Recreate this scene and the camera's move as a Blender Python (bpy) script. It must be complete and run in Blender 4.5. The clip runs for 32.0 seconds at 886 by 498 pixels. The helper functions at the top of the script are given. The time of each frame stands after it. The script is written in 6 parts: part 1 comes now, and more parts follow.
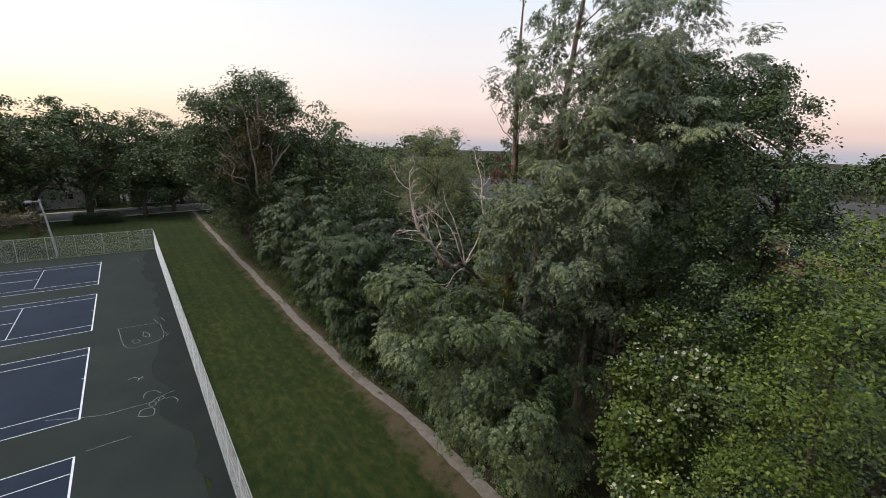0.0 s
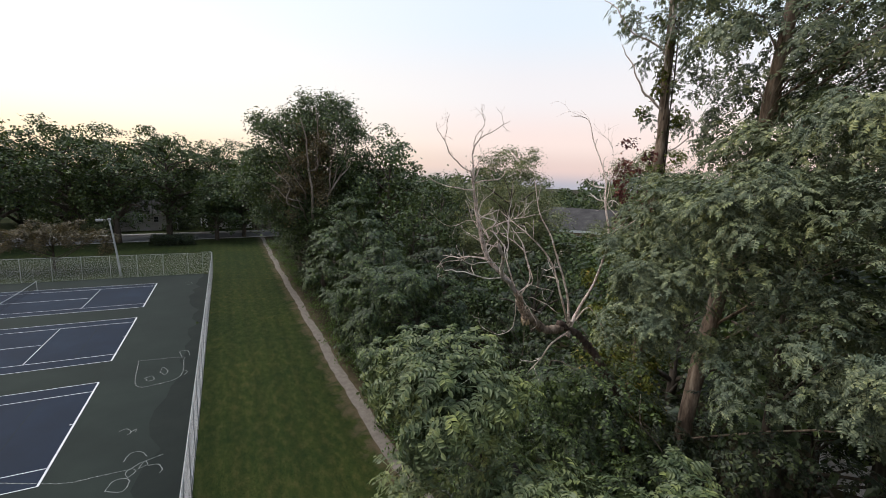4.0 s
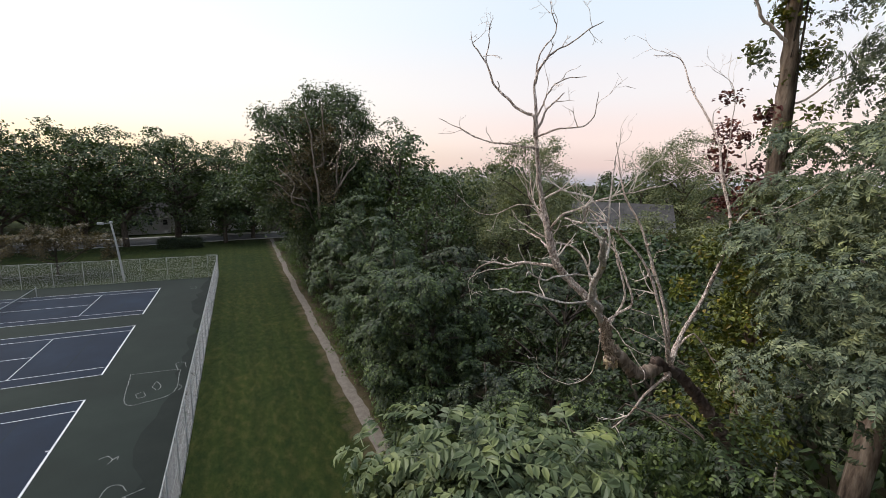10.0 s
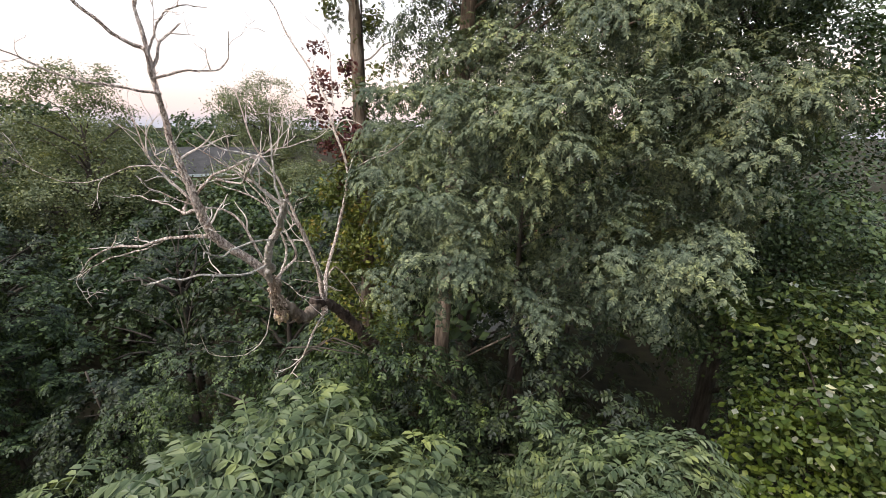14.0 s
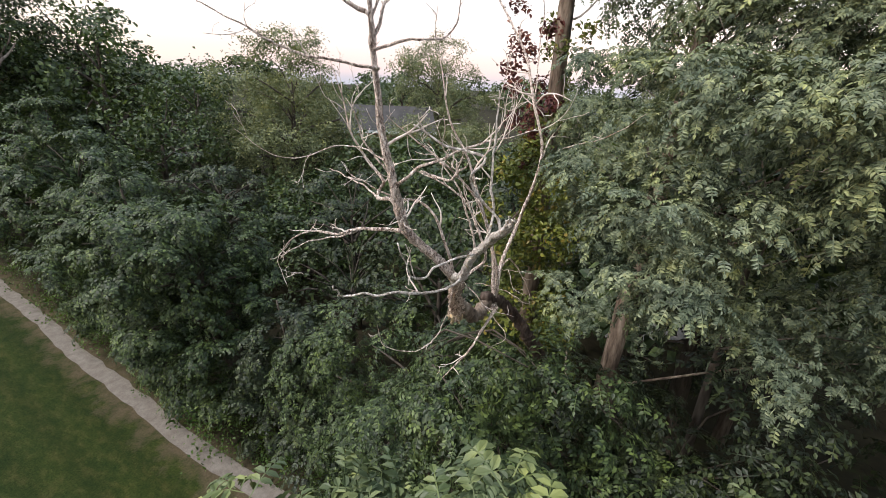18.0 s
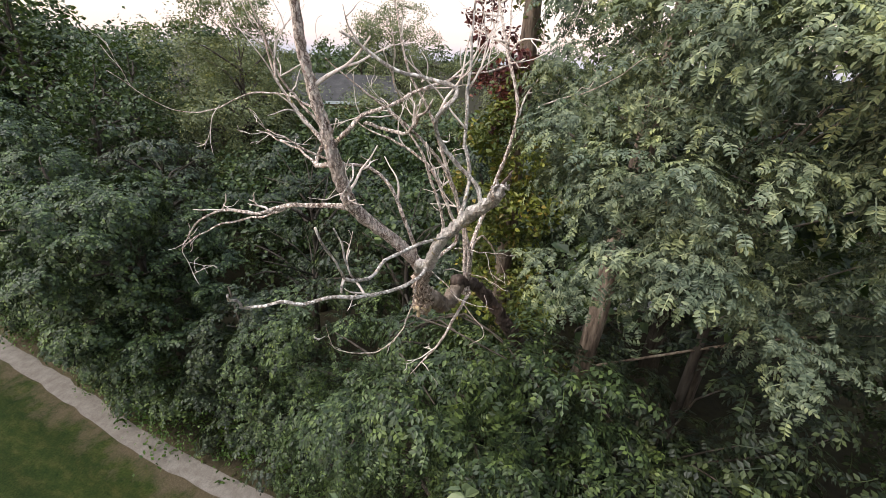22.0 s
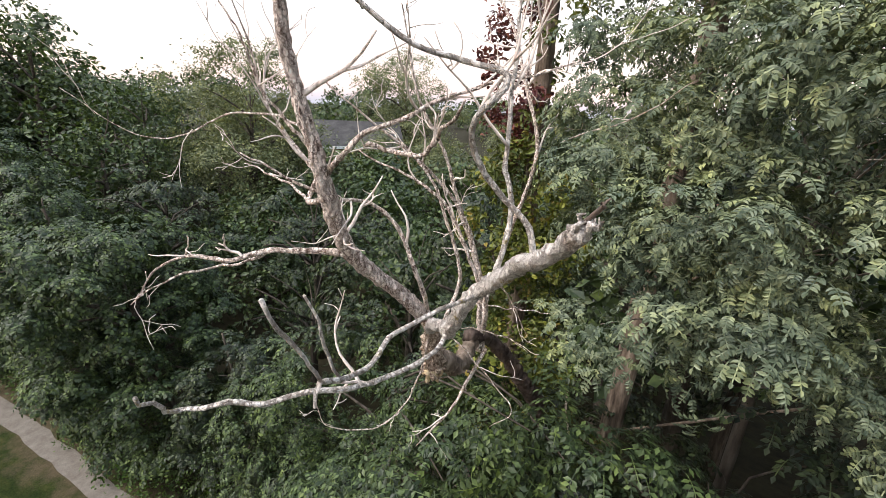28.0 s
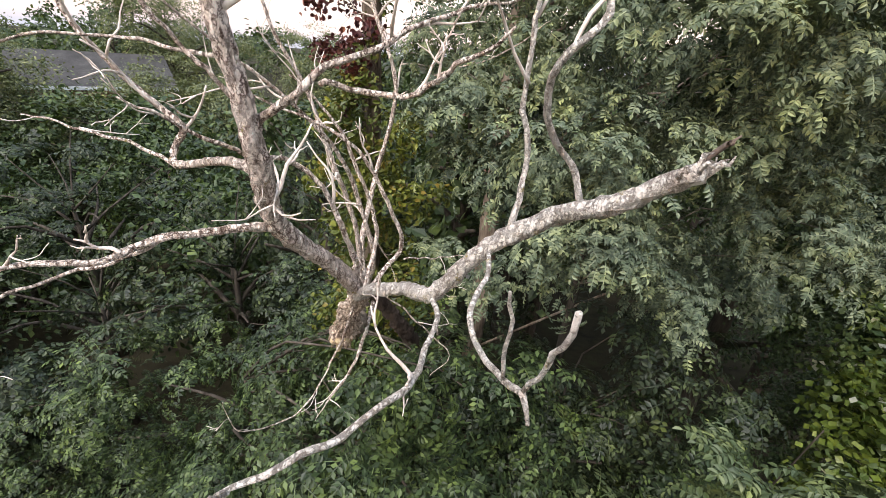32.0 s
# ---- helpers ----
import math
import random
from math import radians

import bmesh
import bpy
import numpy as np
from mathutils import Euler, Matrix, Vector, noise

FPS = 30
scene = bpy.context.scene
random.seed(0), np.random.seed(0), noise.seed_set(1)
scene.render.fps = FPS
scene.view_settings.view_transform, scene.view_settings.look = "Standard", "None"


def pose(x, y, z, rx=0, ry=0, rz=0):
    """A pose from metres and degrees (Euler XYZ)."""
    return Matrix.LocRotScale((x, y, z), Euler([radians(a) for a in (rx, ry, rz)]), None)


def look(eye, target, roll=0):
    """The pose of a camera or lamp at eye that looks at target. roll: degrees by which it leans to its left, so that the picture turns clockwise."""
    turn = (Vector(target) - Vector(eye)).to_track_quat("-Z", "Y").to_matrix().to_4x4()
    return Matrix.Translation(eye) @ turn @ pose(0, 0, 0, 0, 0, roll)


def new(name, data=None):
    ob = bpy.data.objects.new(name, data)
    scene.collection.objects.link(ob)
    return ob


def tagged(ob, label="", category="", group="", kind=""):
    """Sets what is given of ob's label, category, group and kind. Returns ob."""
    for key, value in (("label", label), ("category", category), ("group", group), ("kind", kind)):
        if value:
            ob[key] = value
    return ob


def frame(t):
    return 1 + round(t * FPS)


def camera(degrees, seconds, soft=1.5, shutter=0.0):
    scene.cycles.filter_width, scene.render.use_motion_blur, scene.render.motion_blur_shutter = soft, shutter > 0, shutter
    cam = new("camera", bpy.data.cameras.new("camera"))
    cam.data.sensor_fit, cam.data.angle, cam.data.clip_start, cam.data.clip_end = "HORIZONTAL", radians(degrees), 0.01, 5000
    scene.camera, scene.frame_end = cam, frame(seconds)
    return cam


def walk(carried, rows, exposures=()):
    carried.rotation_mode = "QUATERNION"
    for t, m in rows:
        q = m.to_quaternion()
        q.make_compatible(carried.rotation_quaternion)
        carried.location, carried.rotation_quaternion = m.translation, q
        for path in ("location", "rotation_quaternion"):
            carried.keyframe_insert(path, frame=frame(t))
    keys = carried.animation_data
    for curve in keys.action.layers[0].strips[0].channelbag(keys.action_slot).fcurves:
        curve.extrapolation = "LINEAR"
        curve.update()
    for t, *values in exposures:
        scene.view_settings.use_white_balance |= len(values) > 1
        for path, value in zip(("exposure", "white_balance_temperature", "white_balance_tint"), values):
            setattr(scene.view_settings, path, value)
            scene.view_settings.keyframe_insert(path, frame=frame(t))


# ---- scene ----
cam = camera(93.2, 32.0, soft=0.75)
PATH = [
    (0, (3.789, -40.89, 16.332), (4.965, -39.343, 15.859), 1.8),
    (0.5, (4.378, -40.187, 16.113), (5.528, -38.615, 15.658), 2.1),
    (1, (5.018, -39.282, 15.814), (6.151, -37.69, 15.39), 2.6),
    (1.5, (5.682, -38.375, 15.595), (6.79, -36.759, 15.193), 2.5),
    (2, (6.222, -37.528, 15.343), (7.304, -35.889, 14.964), 2.5),
    (2.5, (6.702, -36.755, 15.162), (7.75, -35.091, 14.793), 2.6),
    (3, (7.172, -35.992, 14.964), (8.179, -34.301, 14.612), 2.7),
    (3.5, (7.594, -35.238, 14.789), (8.562, -33.521, 14.452), 2.8),
    (4, (8.001, -34.546, 14.625), (8.922, -32.799, 14.309), 2.5),
    (4.5, (8.299, -33.969, 14.475), (9.185, -32.193, 14.225), 2.1),
    (6.5, (8.892, -32.485, 14.192), (9.766, -30.699, 13.977), 1.7),
    (7, (9.042, -32.178, 14.165), (9.915, -30.395, 13.929), 1.6),
    (7.5, (9.146, -31.873, 14.142), (10.021, -30.095, 13.868), 1.5),
    (8, (9.23, -31.644, 14.135), (10.104, -29.873, 13.824), 1.4),
    (8.5, (9.221, -31.617, 14.125), (10.086, -29.842, 13.807), 1.4),
    (9, (9.186, -31.651, 14.114), (10.047, -29.875, 13.794), 1.5),
    (9.5, (9.188, -31.639, 14.13), (10.052, -29.868, 13.79), 1.4),
    (10, (9.189, -31.617, 14.149), (10.059, -29.845, 13.826), 1.4),
    (10.5, (9.191, -31.603, 14.16), (10.068, -29.82, 13.928), 1.4),
    (11, (9.199, -31.563, 14.193), (10.258, -29.882, 13.963), 1.2),
    (11.5, (9.22, -31.56, 14.21), (10.806, -30.373, 13.931), 0.7),
    (12, (8.96, -31.295, 14.185), (10.737, -30.44, 13.854), 0.7),
    (12.5, (8.883, -31.1, 14.189), (10.667, -30.273, 13.823), 0.8),
    (13, (8.924, -31.094, 14.213), (10.788, -30.473, 13.841), 0.8),
    (13.5, (8.947, -31.076, 14.233), (10.863, -30.707, 13.795), 0.7),
    (14, (8.947, -31.018, 14.256), (10.831, -30.633, 13.706), 0.8),
    (14.5, (8.923, -30.962, 14.276), (10.729, -30.339, 13.684), 0.9),
    (15, (8.924, -30.888, 14.299), (10.628, -30.046, 13.679), 0.9),
    (15.5, (8.942, -30.811, 14.311), (10.563, -29.84, 13.657), 1.0),
    (17.5, (9.446, -30.208, 14.451), (11.017, -29.191, 13.746), 2.6),
    (18, (9.658, -30.086, 14.408), (11.241, -29.101, 13.685), 2.7),
    (18.5, (9.801, -30.01, 14.398), (11.386, -29.058, 13.635), 2.8),
    (19, (9.814, -30.015, 14.392), (11.401, -29.087, 13.606), 2.8),
    (19.5, (9.843, -29.981, 14.372), (11.437, -29.077, 13.571), 2.9),
    (20, (9.987, -29.905, 14.304), (11.579, -29.018, 13.48), 2.9),
    (20.5, (10.223, -29.779, 14.2), (11.819, -28.908, 13.368), 2.8),
    (21, (10.376, -29.698, 14.139), (11.978, -28.837, 13.307), 2.8),
    (21.5, (10.36, -29.712, 14.138), (11.973, -28.87, 13.309), 2.9),
    (22, (10.38, -29.7, 14.13), (12.004, -28.876, 13.303), 2.9),
    (22.5, (10.451, -29.64, 14.089), (12.074, -28.812, 13.265), 2.9),
    (23, (10.558, -29.554, 14.04), (12.178, -28.712, 13.222), 2.9),
    (23.5, (10.592, -29.515, 14.024), (12.21, -28.668, 13.209), 2.9),
    (24, (10.633, -29.48, 14.001), (12.254, -28.638, 13.187), 2.9),
    (24.5, (10.724, -29.421, 13.954), (12.349, -28.582, 13.145), 2.9),
    (26.5, (10.839, -29.38, 13.935), (12.472, -28.528, 13.156), 2.9),
    (27, (10.849, -29.348, 13.938), (12.493, -28.479, 13.202), 2.9),
    (27.5, (10.854, -29.339, 13.941), (12.529, -28.455, 13.301), 2.9),
    (28, (10.857, -29.348, 13.946), (12.535, -28.466, 13.308), 2.9),
    (28.5, (10.844, -29.348, 13.957), (12.533, -28.531, 13.265), 3.0),
    (29, (10.846, -29.364, 13.96), (12.654, -28.791, 13.324), 2.9),
    (29.5, (10.837, -29.372, 13.96), (12.714, -29.092, 13.328), 2.9),
    (30, (10.819, -29.317, 13.953), (12.708, -29.248, 13.301), 3.0),
    (30.5, (10.832, -28.949, 13.914), (12.728, -28.923, 13.279), 3.0),
    (31, (10.834, -28.635, 13.9), (12.717, -28.549, 13.231), 4.2),
    (31.5, (10.849, -28.62, 13.892), (12.704, -28.579, 13.148), 4.4),
    (32, (10.856, -28.655, 13.89), (12.674, -28.639, 13.058), 4.6),
]
EXPOSURE = [(0.0, 0.0), (10.5, 0.0), (11.8, 0.02), (13.1, 0.52), (15.0, 0.50), (18.0, 0.52), (24.0, 0.68), (30.0, 0.76), (32.0, 0.80)]
walk(cam, [(t, look(eye, target, roll)) for t, eye, target, roll in PATH], EXPOSURE)

# ---- world and light: a clear sky just after sunset ----
world = bpy.data.worlds.new("dusk_sky")
scene.world = world
world.use_nodes = True
wn, wl = world.node_tree.nodes, world.node_tree.links
wn.clear()


def wnode(kind, **inputs):
    n = wn.new(kind)
    for k, v in inputs.items():
        n.inputs[k].default_value = v
    return n


coord = wnode("ShaderNodeTexCoord")
sep = wnode("ShaderNodeSeparateXYZ")
wl.new(coord.outputs["Generated"], sep.inputs[0])


def sky_ramp(stops):
    r = wn.new("ShaderNodeValToRGB")
    r.color_ramp.interpolation = "EASE"
    while len(r.color_ramp.elements) < len(stops):
        r.color_ramp.elements.new(0.5)
    for e, (p, c) in zip(r.color_ramp.elements, stops):
        e.position, e.color = p, (*c, 1)
    return r


# the side of the afterglow, and the side of the earth's rising shadow
west = sky_ramp([(0.0, (0.92, 0.74, 0.55)), (0.05, (1.02, 0.90, 0.72)), (0.13, (1.10, 1.05, 0.98)), (0.36, (1.06, 1.08, 1.12)), (1.0, (0.72, 0.82, 1.02))])
east = sky_ramp([(0.0, (0.50, 0.52, 0.62)), (0.04, (0.80, 0.64, 0.66)), (0.10, (0.97, 0.79, 0.79)), (0.20, (0.94, 0.89, 0.93)), (0.34, (0.82, 0.91, 1.02)), (1.0, (0.60, 0.75, 1.0))])
wl.new(sep.outputs["Z"], west.inputs[0])
wl.new(sep.outputs["Z"], east.inputs[0])
# azimuth of the glow: towards -x, a little +y
dot = wn.new("ShaderNodeVectorMath")
dot.operation = "DOT_PRODUCT"
dot.inputs[1].default_value = (-0.80, 0.60, 0.0)
wl.new(coord.outputs["Generated"], dot.inputs[0])
span = wn.new("ShaderNodeMapRange")
span.inputs["From Min"].default_value, span.inputs["From Max"].default_value = 0.0, 0.85
wl.new(dot.outputs["Value"], span.inputs["Value"])
mix = wn.new("ShaderNodeMix")
mix.data_type = "RGBA"
wl.new(span.outputs[0], mix.inputs["Factor"])
wl.new(east.outputs[0], mix.inputs["A"])
wl.new(west.outputs[0], mix.inputs["B"])
sky = wn.new("ShaderNodeTexSky")
sky.sky_type = "NISHITA"
sky.sun_disc = False
sky.sun_elevation, sky.sun_rotation = radians(2.0), radians(-53.0)
both = wn.new("ShaderNodeMix")
both.data_type = "RGBA"
both.inputs["Factor"].default_value = 0.08
wl.new(mix.outputs["Result"], both.inputs["A"])
wl.new(sky.outputs[0], both.inputs["B"])
bg = wnode("ShaderNodeBackground", Strength=1.0)
wl.new(both.outputs["Result"], bg.inputs["Color"])
wout = wn.new("ShaderNodeOutputWorld")
wl.new(bg.outputs[0], wout.inputs["Surface"])

sun = new("sun", bpy.data.lights.new("sun", "SUN"))
sun.data.energy, sun.data.angle, sun.data.color = 3.3, radians(32), (1.0, 0.95, 0.90)
sun.matrix_world = look((-26, 1, 69), (10, -25, 5))


# ---- materials ----
def material(name, rough=0.8, spec=0.3):
    m = bpy.data.materials.new(name)
    m.use_nodes = True
    b = m.node_tree.nodes["Principled BSDF"]
    b.inputs["Roughness"].default_value = rough
    b.inputs["Specular IOR Level"].default_value = spec
    return m, m.node_tree.nodes, m.node_tree.links, b


def ramp(nodes, stops):
    r = nodes.new("ShaderNodeValToRGB")
    while len(r.color_ramp.elements) < len(stops):
        r.color_ramp.elements.new(0.5)
    for e, (p, c) in zip(r.color_ramp.elements, stops):
        e.position, e.color = p, (*c, 1)
    return r


def noise_node(nodes, links, scale, detail=4.0, rough=0.6, stretch=None, space="Object"):
    tc = nodes.new("ShaderNodeTexCoord")
    n = nodes.new("ShaderNodeTexNoise")
    n.inputs["Scale"].default_value, n.inputs["Detail"].default_value, n.inputs["Roughness"].default_value = scale, detail, rough
    src = tc.outputs[space]
    if stretch:
        mp = nodes.new("ShaderNodeMapping")
        mp.inputs["Scale"].default_value = stretch
        links.new(src, mp.inputs[0])
        src = mp.outputs[0]
    links.new(src, n.inputs["Vector"])
    return n


def mixed(nodes, links, a, b, fac, mode="MIX"):
    m = nodes.new("ShaderNodeMix")
    m.data_type, m.blend_type = "RGBA", mode
    for sock, v in (("Factor", fac), ("A", a), ("B", b)):
        if isinstance(v, (int, float)):
            m.inputs[sock].default_value = v
        elif isinstance(v, tuple):
            m.inputs[sock].default_value = (*v, 1)
        else:
            links.new(v, m.inputs[sock])
    return m.outputs["Result"]


def bumped(nodes, links, bsdf, height, strength=0.4, distance=0.02):
    b = nodes.new("ShaderNodeBump")
    b.inputs["Strength"].default_value, b.inputs["Distance"].default_value = strength, distance
    links.new(height, b.inputs["Height"])
    links.new(b.outputs[0], bsdf.inputs["Normal"])


def rough_material(name, dark, mid, light, scale=3.0, fine=40.0, rough=0.85, bump=0.3, distance=0.01, stretch=None, spec=0.2):
    """A matt surface with broad stains and fine grain."""
    m, n, l, b = material(name, rough, spec)
    broad = noise_node(n, l, scale, 5, 0.6, stretch)
    grain = noise_node(n, l, fine, 3, 0.7, stretch)
    r = ramp(n, [(0.28, dark), (0.5, mid), (0.74, light)])
    l.new(broad.outputs["Fac"], r.inputs[0])
    g = ramp(n, [(0.25, (0.6, 0.6, 0.6)), (0.75, (1.3, 1.3, 1.3))])
    l.new(grain.outputs["Fac"], g.inputs[0])
    l.new(mixed(n, l, r.outputs[0], g.outputs[0], 0.8, "MULTIPLY"), b.inputs["Base Color"])
    bumped(n, l, b, grain.outputs["Fac"], bump, distance)
    return m


def leaf_material(name, dark, mid, light, thin=0.08, rough=0.46, spec=0.27, accent=None, share=0.06):
    """Leaves: each a little different, whole boughs more so; some light passes through."""
    m, n, l, b = material(name, rough, spec)
    geo = n.new("ShaderNodeNewGeometry")
    stops = [(0.0, dark), (0.5, mid), (1.0 - share if accent else 1.0, light)]
    if accent:
        stops += [(1.0 - share * 0.9, accent), (1.0, accent)]
    r = ramp(n, stops)
    l.new(geo.outputs["Random Per Island"], r.inputs[0])
    patch = noise_node(n, l, 0.8, 3, 0.6)
    pr = ramp(n, [(0.34, (0.60, 0.66, 0.72)), (0.52, (1.02, 1.0, 1.02)), (0.68, (1.42, 1.32, 1.02))])
    l.new(patch.outputs["Fac"], pr.inputs[0])
    col = mixed(n, l, r.outputs[0], pr.outputs[0], 0.8, "MULTIPLY")
    tips = ramp(n, [(0.36, (0.62, 0.66, 0.70)), (0.52, (1.02, 1.0, 1.0)), (0.66, (1.50, 1.40, 1.05))])
    l.new(noise_node(n, l, 3.4, 2, 0.5).outputs["Fac"], tips.inputs[0])
    col = mixed(n, l, col, tips.outputs[0], 0.75, "MULTIPLY")
    l.new(col, b.inputs["Base Color"])
    tr = n.new("ShaderNodeBsdfTranslucent")
    l.new(mixed(n, l, col, (1.25, 1.3, 0.55), 1.0, "MULTIPLY"), tr.inputs["Color"])
    mx = n.new("ShaderNodeMixShader")
    mx.inputs[0].default_value = thin
    l.new(b.outputs[0], mx.inputs[1])
    l.new(tr.outputs[0], mx.inputs[2])
    l.new(mx.outputs[0], n["Material Output"].inputs["Surface"])
    return m


def bark_material(name, dark, mid, light, furrow=9.0, depth=0.5, lichen=None, moss=0.0):
    """Bark: long furrows, plates and patches of lichen."""
    m, n, l, b = material(name, 0.9, 0.15)
    long = noise_node(n, l, furrow, 6, 0.65, (1.0, 1.0, 0.16))
    broad = noise_node(n, l, 2.3, 4, 0.6)
    r = ramp(n, [(0.33, dark), (0.5, mid), (0.68, light)])
    l.new(long.outputs["Fac"], r.inputs[0])
    tone = ramp(n, [(0.3, (0.7, 0.68, 0.66)), (0.7, (1.2, 1.2, 1.2))])
    l.new(broad.outputs["Fac"], tone.inputs[0])
    col = mixed(n, l, r.outputs[0], tone.outputs[0], 0.8, "MULTIPLY")
    if lichen:
        spots = noise_node(n, l, 14.0, 5, 0.7)
        k = ramp(n, [(0.56, (0, 0, 0)), (0.64, (1, 1, 1))])
        l.new(spots.outputs["Fac"], k.inputs[0])
        col = mixed(n, l, col, lichen, k.outputs[0])
    l.new(col, b.inputs["Base Color"])
    bumped(n, l, b, long.outputs["Fac"], depth, 0.02)
    return m


LEAF = {
    "ailanthus": leaf_material("ailanthus_leaf", (0.056, 0.079, 0.036), (0.088, 0.115, 0.052), (0.150, 0.178, 0.076)),
    "locust": leaf_material("locust_leaf", (0.061, 0.082, 0.052), (0.112, 0.140, 0.085), (0.204, 0.236, 0.140)),
    "maple": leaf_material("maple_leaf", (0.040, 0.062, 0.028), (0.056, 0.086, 0.036), (0.085, 0.122, 0.046)),
    "vine": leaf_material("vine_leaf", (0.042, 0.068, 0.013), (0.072, 0.106, 0.018), (0.118, 0.152, 0.030), thin=0.2),
    "pale": leaf_material("whitish_leaf", (0.036, 0.062, 0.018), (0.070, 0.100, 0.026), (0.120, 0.150, 0.042), accent=(0.34, 0.35, 0.27), share=0.07),
    "ivy": leaf_material("creeper_leaf", (0.054, 0.072, 0.015), (0.092, 0.110, 0.020), (0.140, 0.152, 0.030), accent=(0.165, 0.135, 0.032), share=0.10),
    "red": leaf_material("red_creeper_leaf", (0.050, 0.016, 0.018), (0.105, 0.030, 0.030), (0.150, 0.060, 0.042)),
    "far": leaf_material("far_leaf", (0.024, 0.039, 0.017), (0.043, 0.066, 0.026), (0.088, 0.123, 0.046), thin=0.2),
    "grey": leaf_material("grey_green_leaf", (0.088, 0.105, 0.050), (0.136, 0.155, 0.074), (0.195, 0.212, 0.105), thin=0.15),
    "rusty": leaf_material("rusty_leaf", (0.050, 0.041, 0.022), (0.080, 0.064, 0.034), (0.115, 0.092, 0.048), thin=0.15),
    # darker leaf copy: shade under the canopy put into the colour; also the hedge
    "dark": leaf_material("dark_and_shaded_leaf", (0.011, 0.017, 0.009), (0.020, 0.029, 0.014), (0.054, 0.073, 0.030)),
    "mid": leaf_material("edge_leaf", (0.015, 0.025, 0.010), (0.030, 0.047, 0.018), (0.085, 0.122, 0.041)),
    "weed": leaf_material("weed_leaf", (0.032, 0.062, 0.012), (0.051, 0.094, 0.018), (0.077, 0.122, 0.024), thin=0.3),
}


def dead_wood(name, dark, mid, light, lichen, cover, flaky=0.8):
    """Weathered bare wood: flaking plates, dark cracks, patches of lichen."""
    m, n, l, b = material(name, 0.88, 0.15)
    grain = noise_node(n, l, 48.0, 8, 0.72)
    broad = noise_node(n, l, 9.0, 4, 0.65)
    r = ramp(n, [(0.32, dark), (0.43, mid), (0.58, light)])
    l.new(grain.outputs["Fac"], r.inputs[0])
    tone = ramp(n, [(0.34, (0.60, 0.49, 0.43)), (0.45, (0.98, 0.96, 0.94)), (0.62, (1.1, 1.1, 1.1))])
    l.new(broad.outputs["Fac"], tone.inputs[0])
    col = mixed(n, l, r.outputs[0], tone.outputs[0], 0.5, "MULTIPLY")
    tc = n.new("ShaderNodeTexCoord")
    bend = n.new("ShaderNodeVectorMath")
    bend.operation = "MULTIPLY_ADD"
    bend.inputs[1].default_value = (0.05, 0.05, 0.09)
    l.new(grain.outputs["Color"], bend.inputs[0])
    longer = n.new("ShaderNodeMapping")
    longer.inputs["Scale"].default_value = (1.0, 1.0, 0.42)
    l.new(tc.outputs["Object"], longer.inputs[0])
    l.new(longer.outputs[0], bend.inputs[2])
    cell = n.new("ShaderNodeTexVoronoi")
    cell.feature = "DISTANCE_TO_EDGE"
    cell.inputs["Scale"].default_value = 40.0
    l.new(bend.outputs[0], cell.inputs["Vector"])
    crack = ramp(n, [(0.0, (0.10, 0.07, 0.06)), (0.05, (0.36, 0.28, 0.25)), (0.12, (1, 1, 1))])
    l.new(cell.outputs["Distance"], crack.inputs[0])
    where = ramp(n, [(0.44, (1.25 * flaky,) * 3), (0.66, (0.25 * flaky,) * 3)])
    l.new(noise_node(n, l, 14.0, 4, 0.6).outputs["Fac"], where.inputs[0])
    col = mixed(n, l, col, crack.outputs[0], where.outputs[0], "MULTIPLY")
    flake = noise_node(n, l, 38.0, 8, 0.75, (1.0, 1.0, 0.35))
    fr = ramp(n, [(0.38, (0.30, 0.235, 0.20)), (0.44, (0.76, 0.71, 0.67)), (0.50, (1.06, 1.04, 1.03)), (0.60, (1.25, 1.24, 1.24))])
    l.new(flake.outputs["Fac"], fr.inputs[0])
    col = mixed(n, l, col, fr.outputs[0], flaky, "MULTIPLY")
    spots = noise_node(n, l, 9.0, 6, 0.75)
    k = ramp(n, [(1 - cover, (0, 0, 0)), (1.06 - cover, (1, 1, 1))])
    l.new(spots.outputs["Fac"], k.inputs[0])
    col = mixed(n, l, col, lichen, k.outputs[0])
    l.new(col, b.inputs["Base Color"])
    high = n.new("ShaderNodeMath")
    high.operation = "MULTIPLY_ADD"
    high.inputs[1].default_value = 0.6
    l.new(crack.outputs[0], high.inputs[0])
    l.new(grain.outputs["Fac"], high.inputs[2])
    bumped(n, l, b, high.outputs[0], 1.0, 0.02)
    return m


BARK_DEAD = dead_wood("weathered_dead_wood", (0.34, 0.235, 0.195), (0.76, 0.625, 0.56), (0.93, 0.82, 0.755), (0.40, 0.31, 0.12), 0.38)
BARK_STUB = dead_wood("torn_tan_wood", (0.26, 0.17, 0.12), (0.58, 0.44, 0.35), (0.80, 0.67, 0.56), (0.42, 0.27, 0.11), 0.36)
BARK_WHITE = dead_wood("lichen_white_wood", (0.42, 0.34, 0.30), (0.66, 0.595, 0.55), (0.78, 0.72, 0.68), (0.46, 0.36, 0.16), 0.40, 0.42)
BARK_TWIG = bark_material("dead_twig_wood", (0.40, 0.315, 0.275), (0.68, 0.575, 0.52), (0.84, 0.745, 0.69), 40.0, 0.4)
BARK_DARK = bark_material("dark_rotten_bark", (0.045, 0.032, 0.026), (0.085, 0.062, 0.052), (0.145, 0.112, 0.095), 14.0, 0.8)
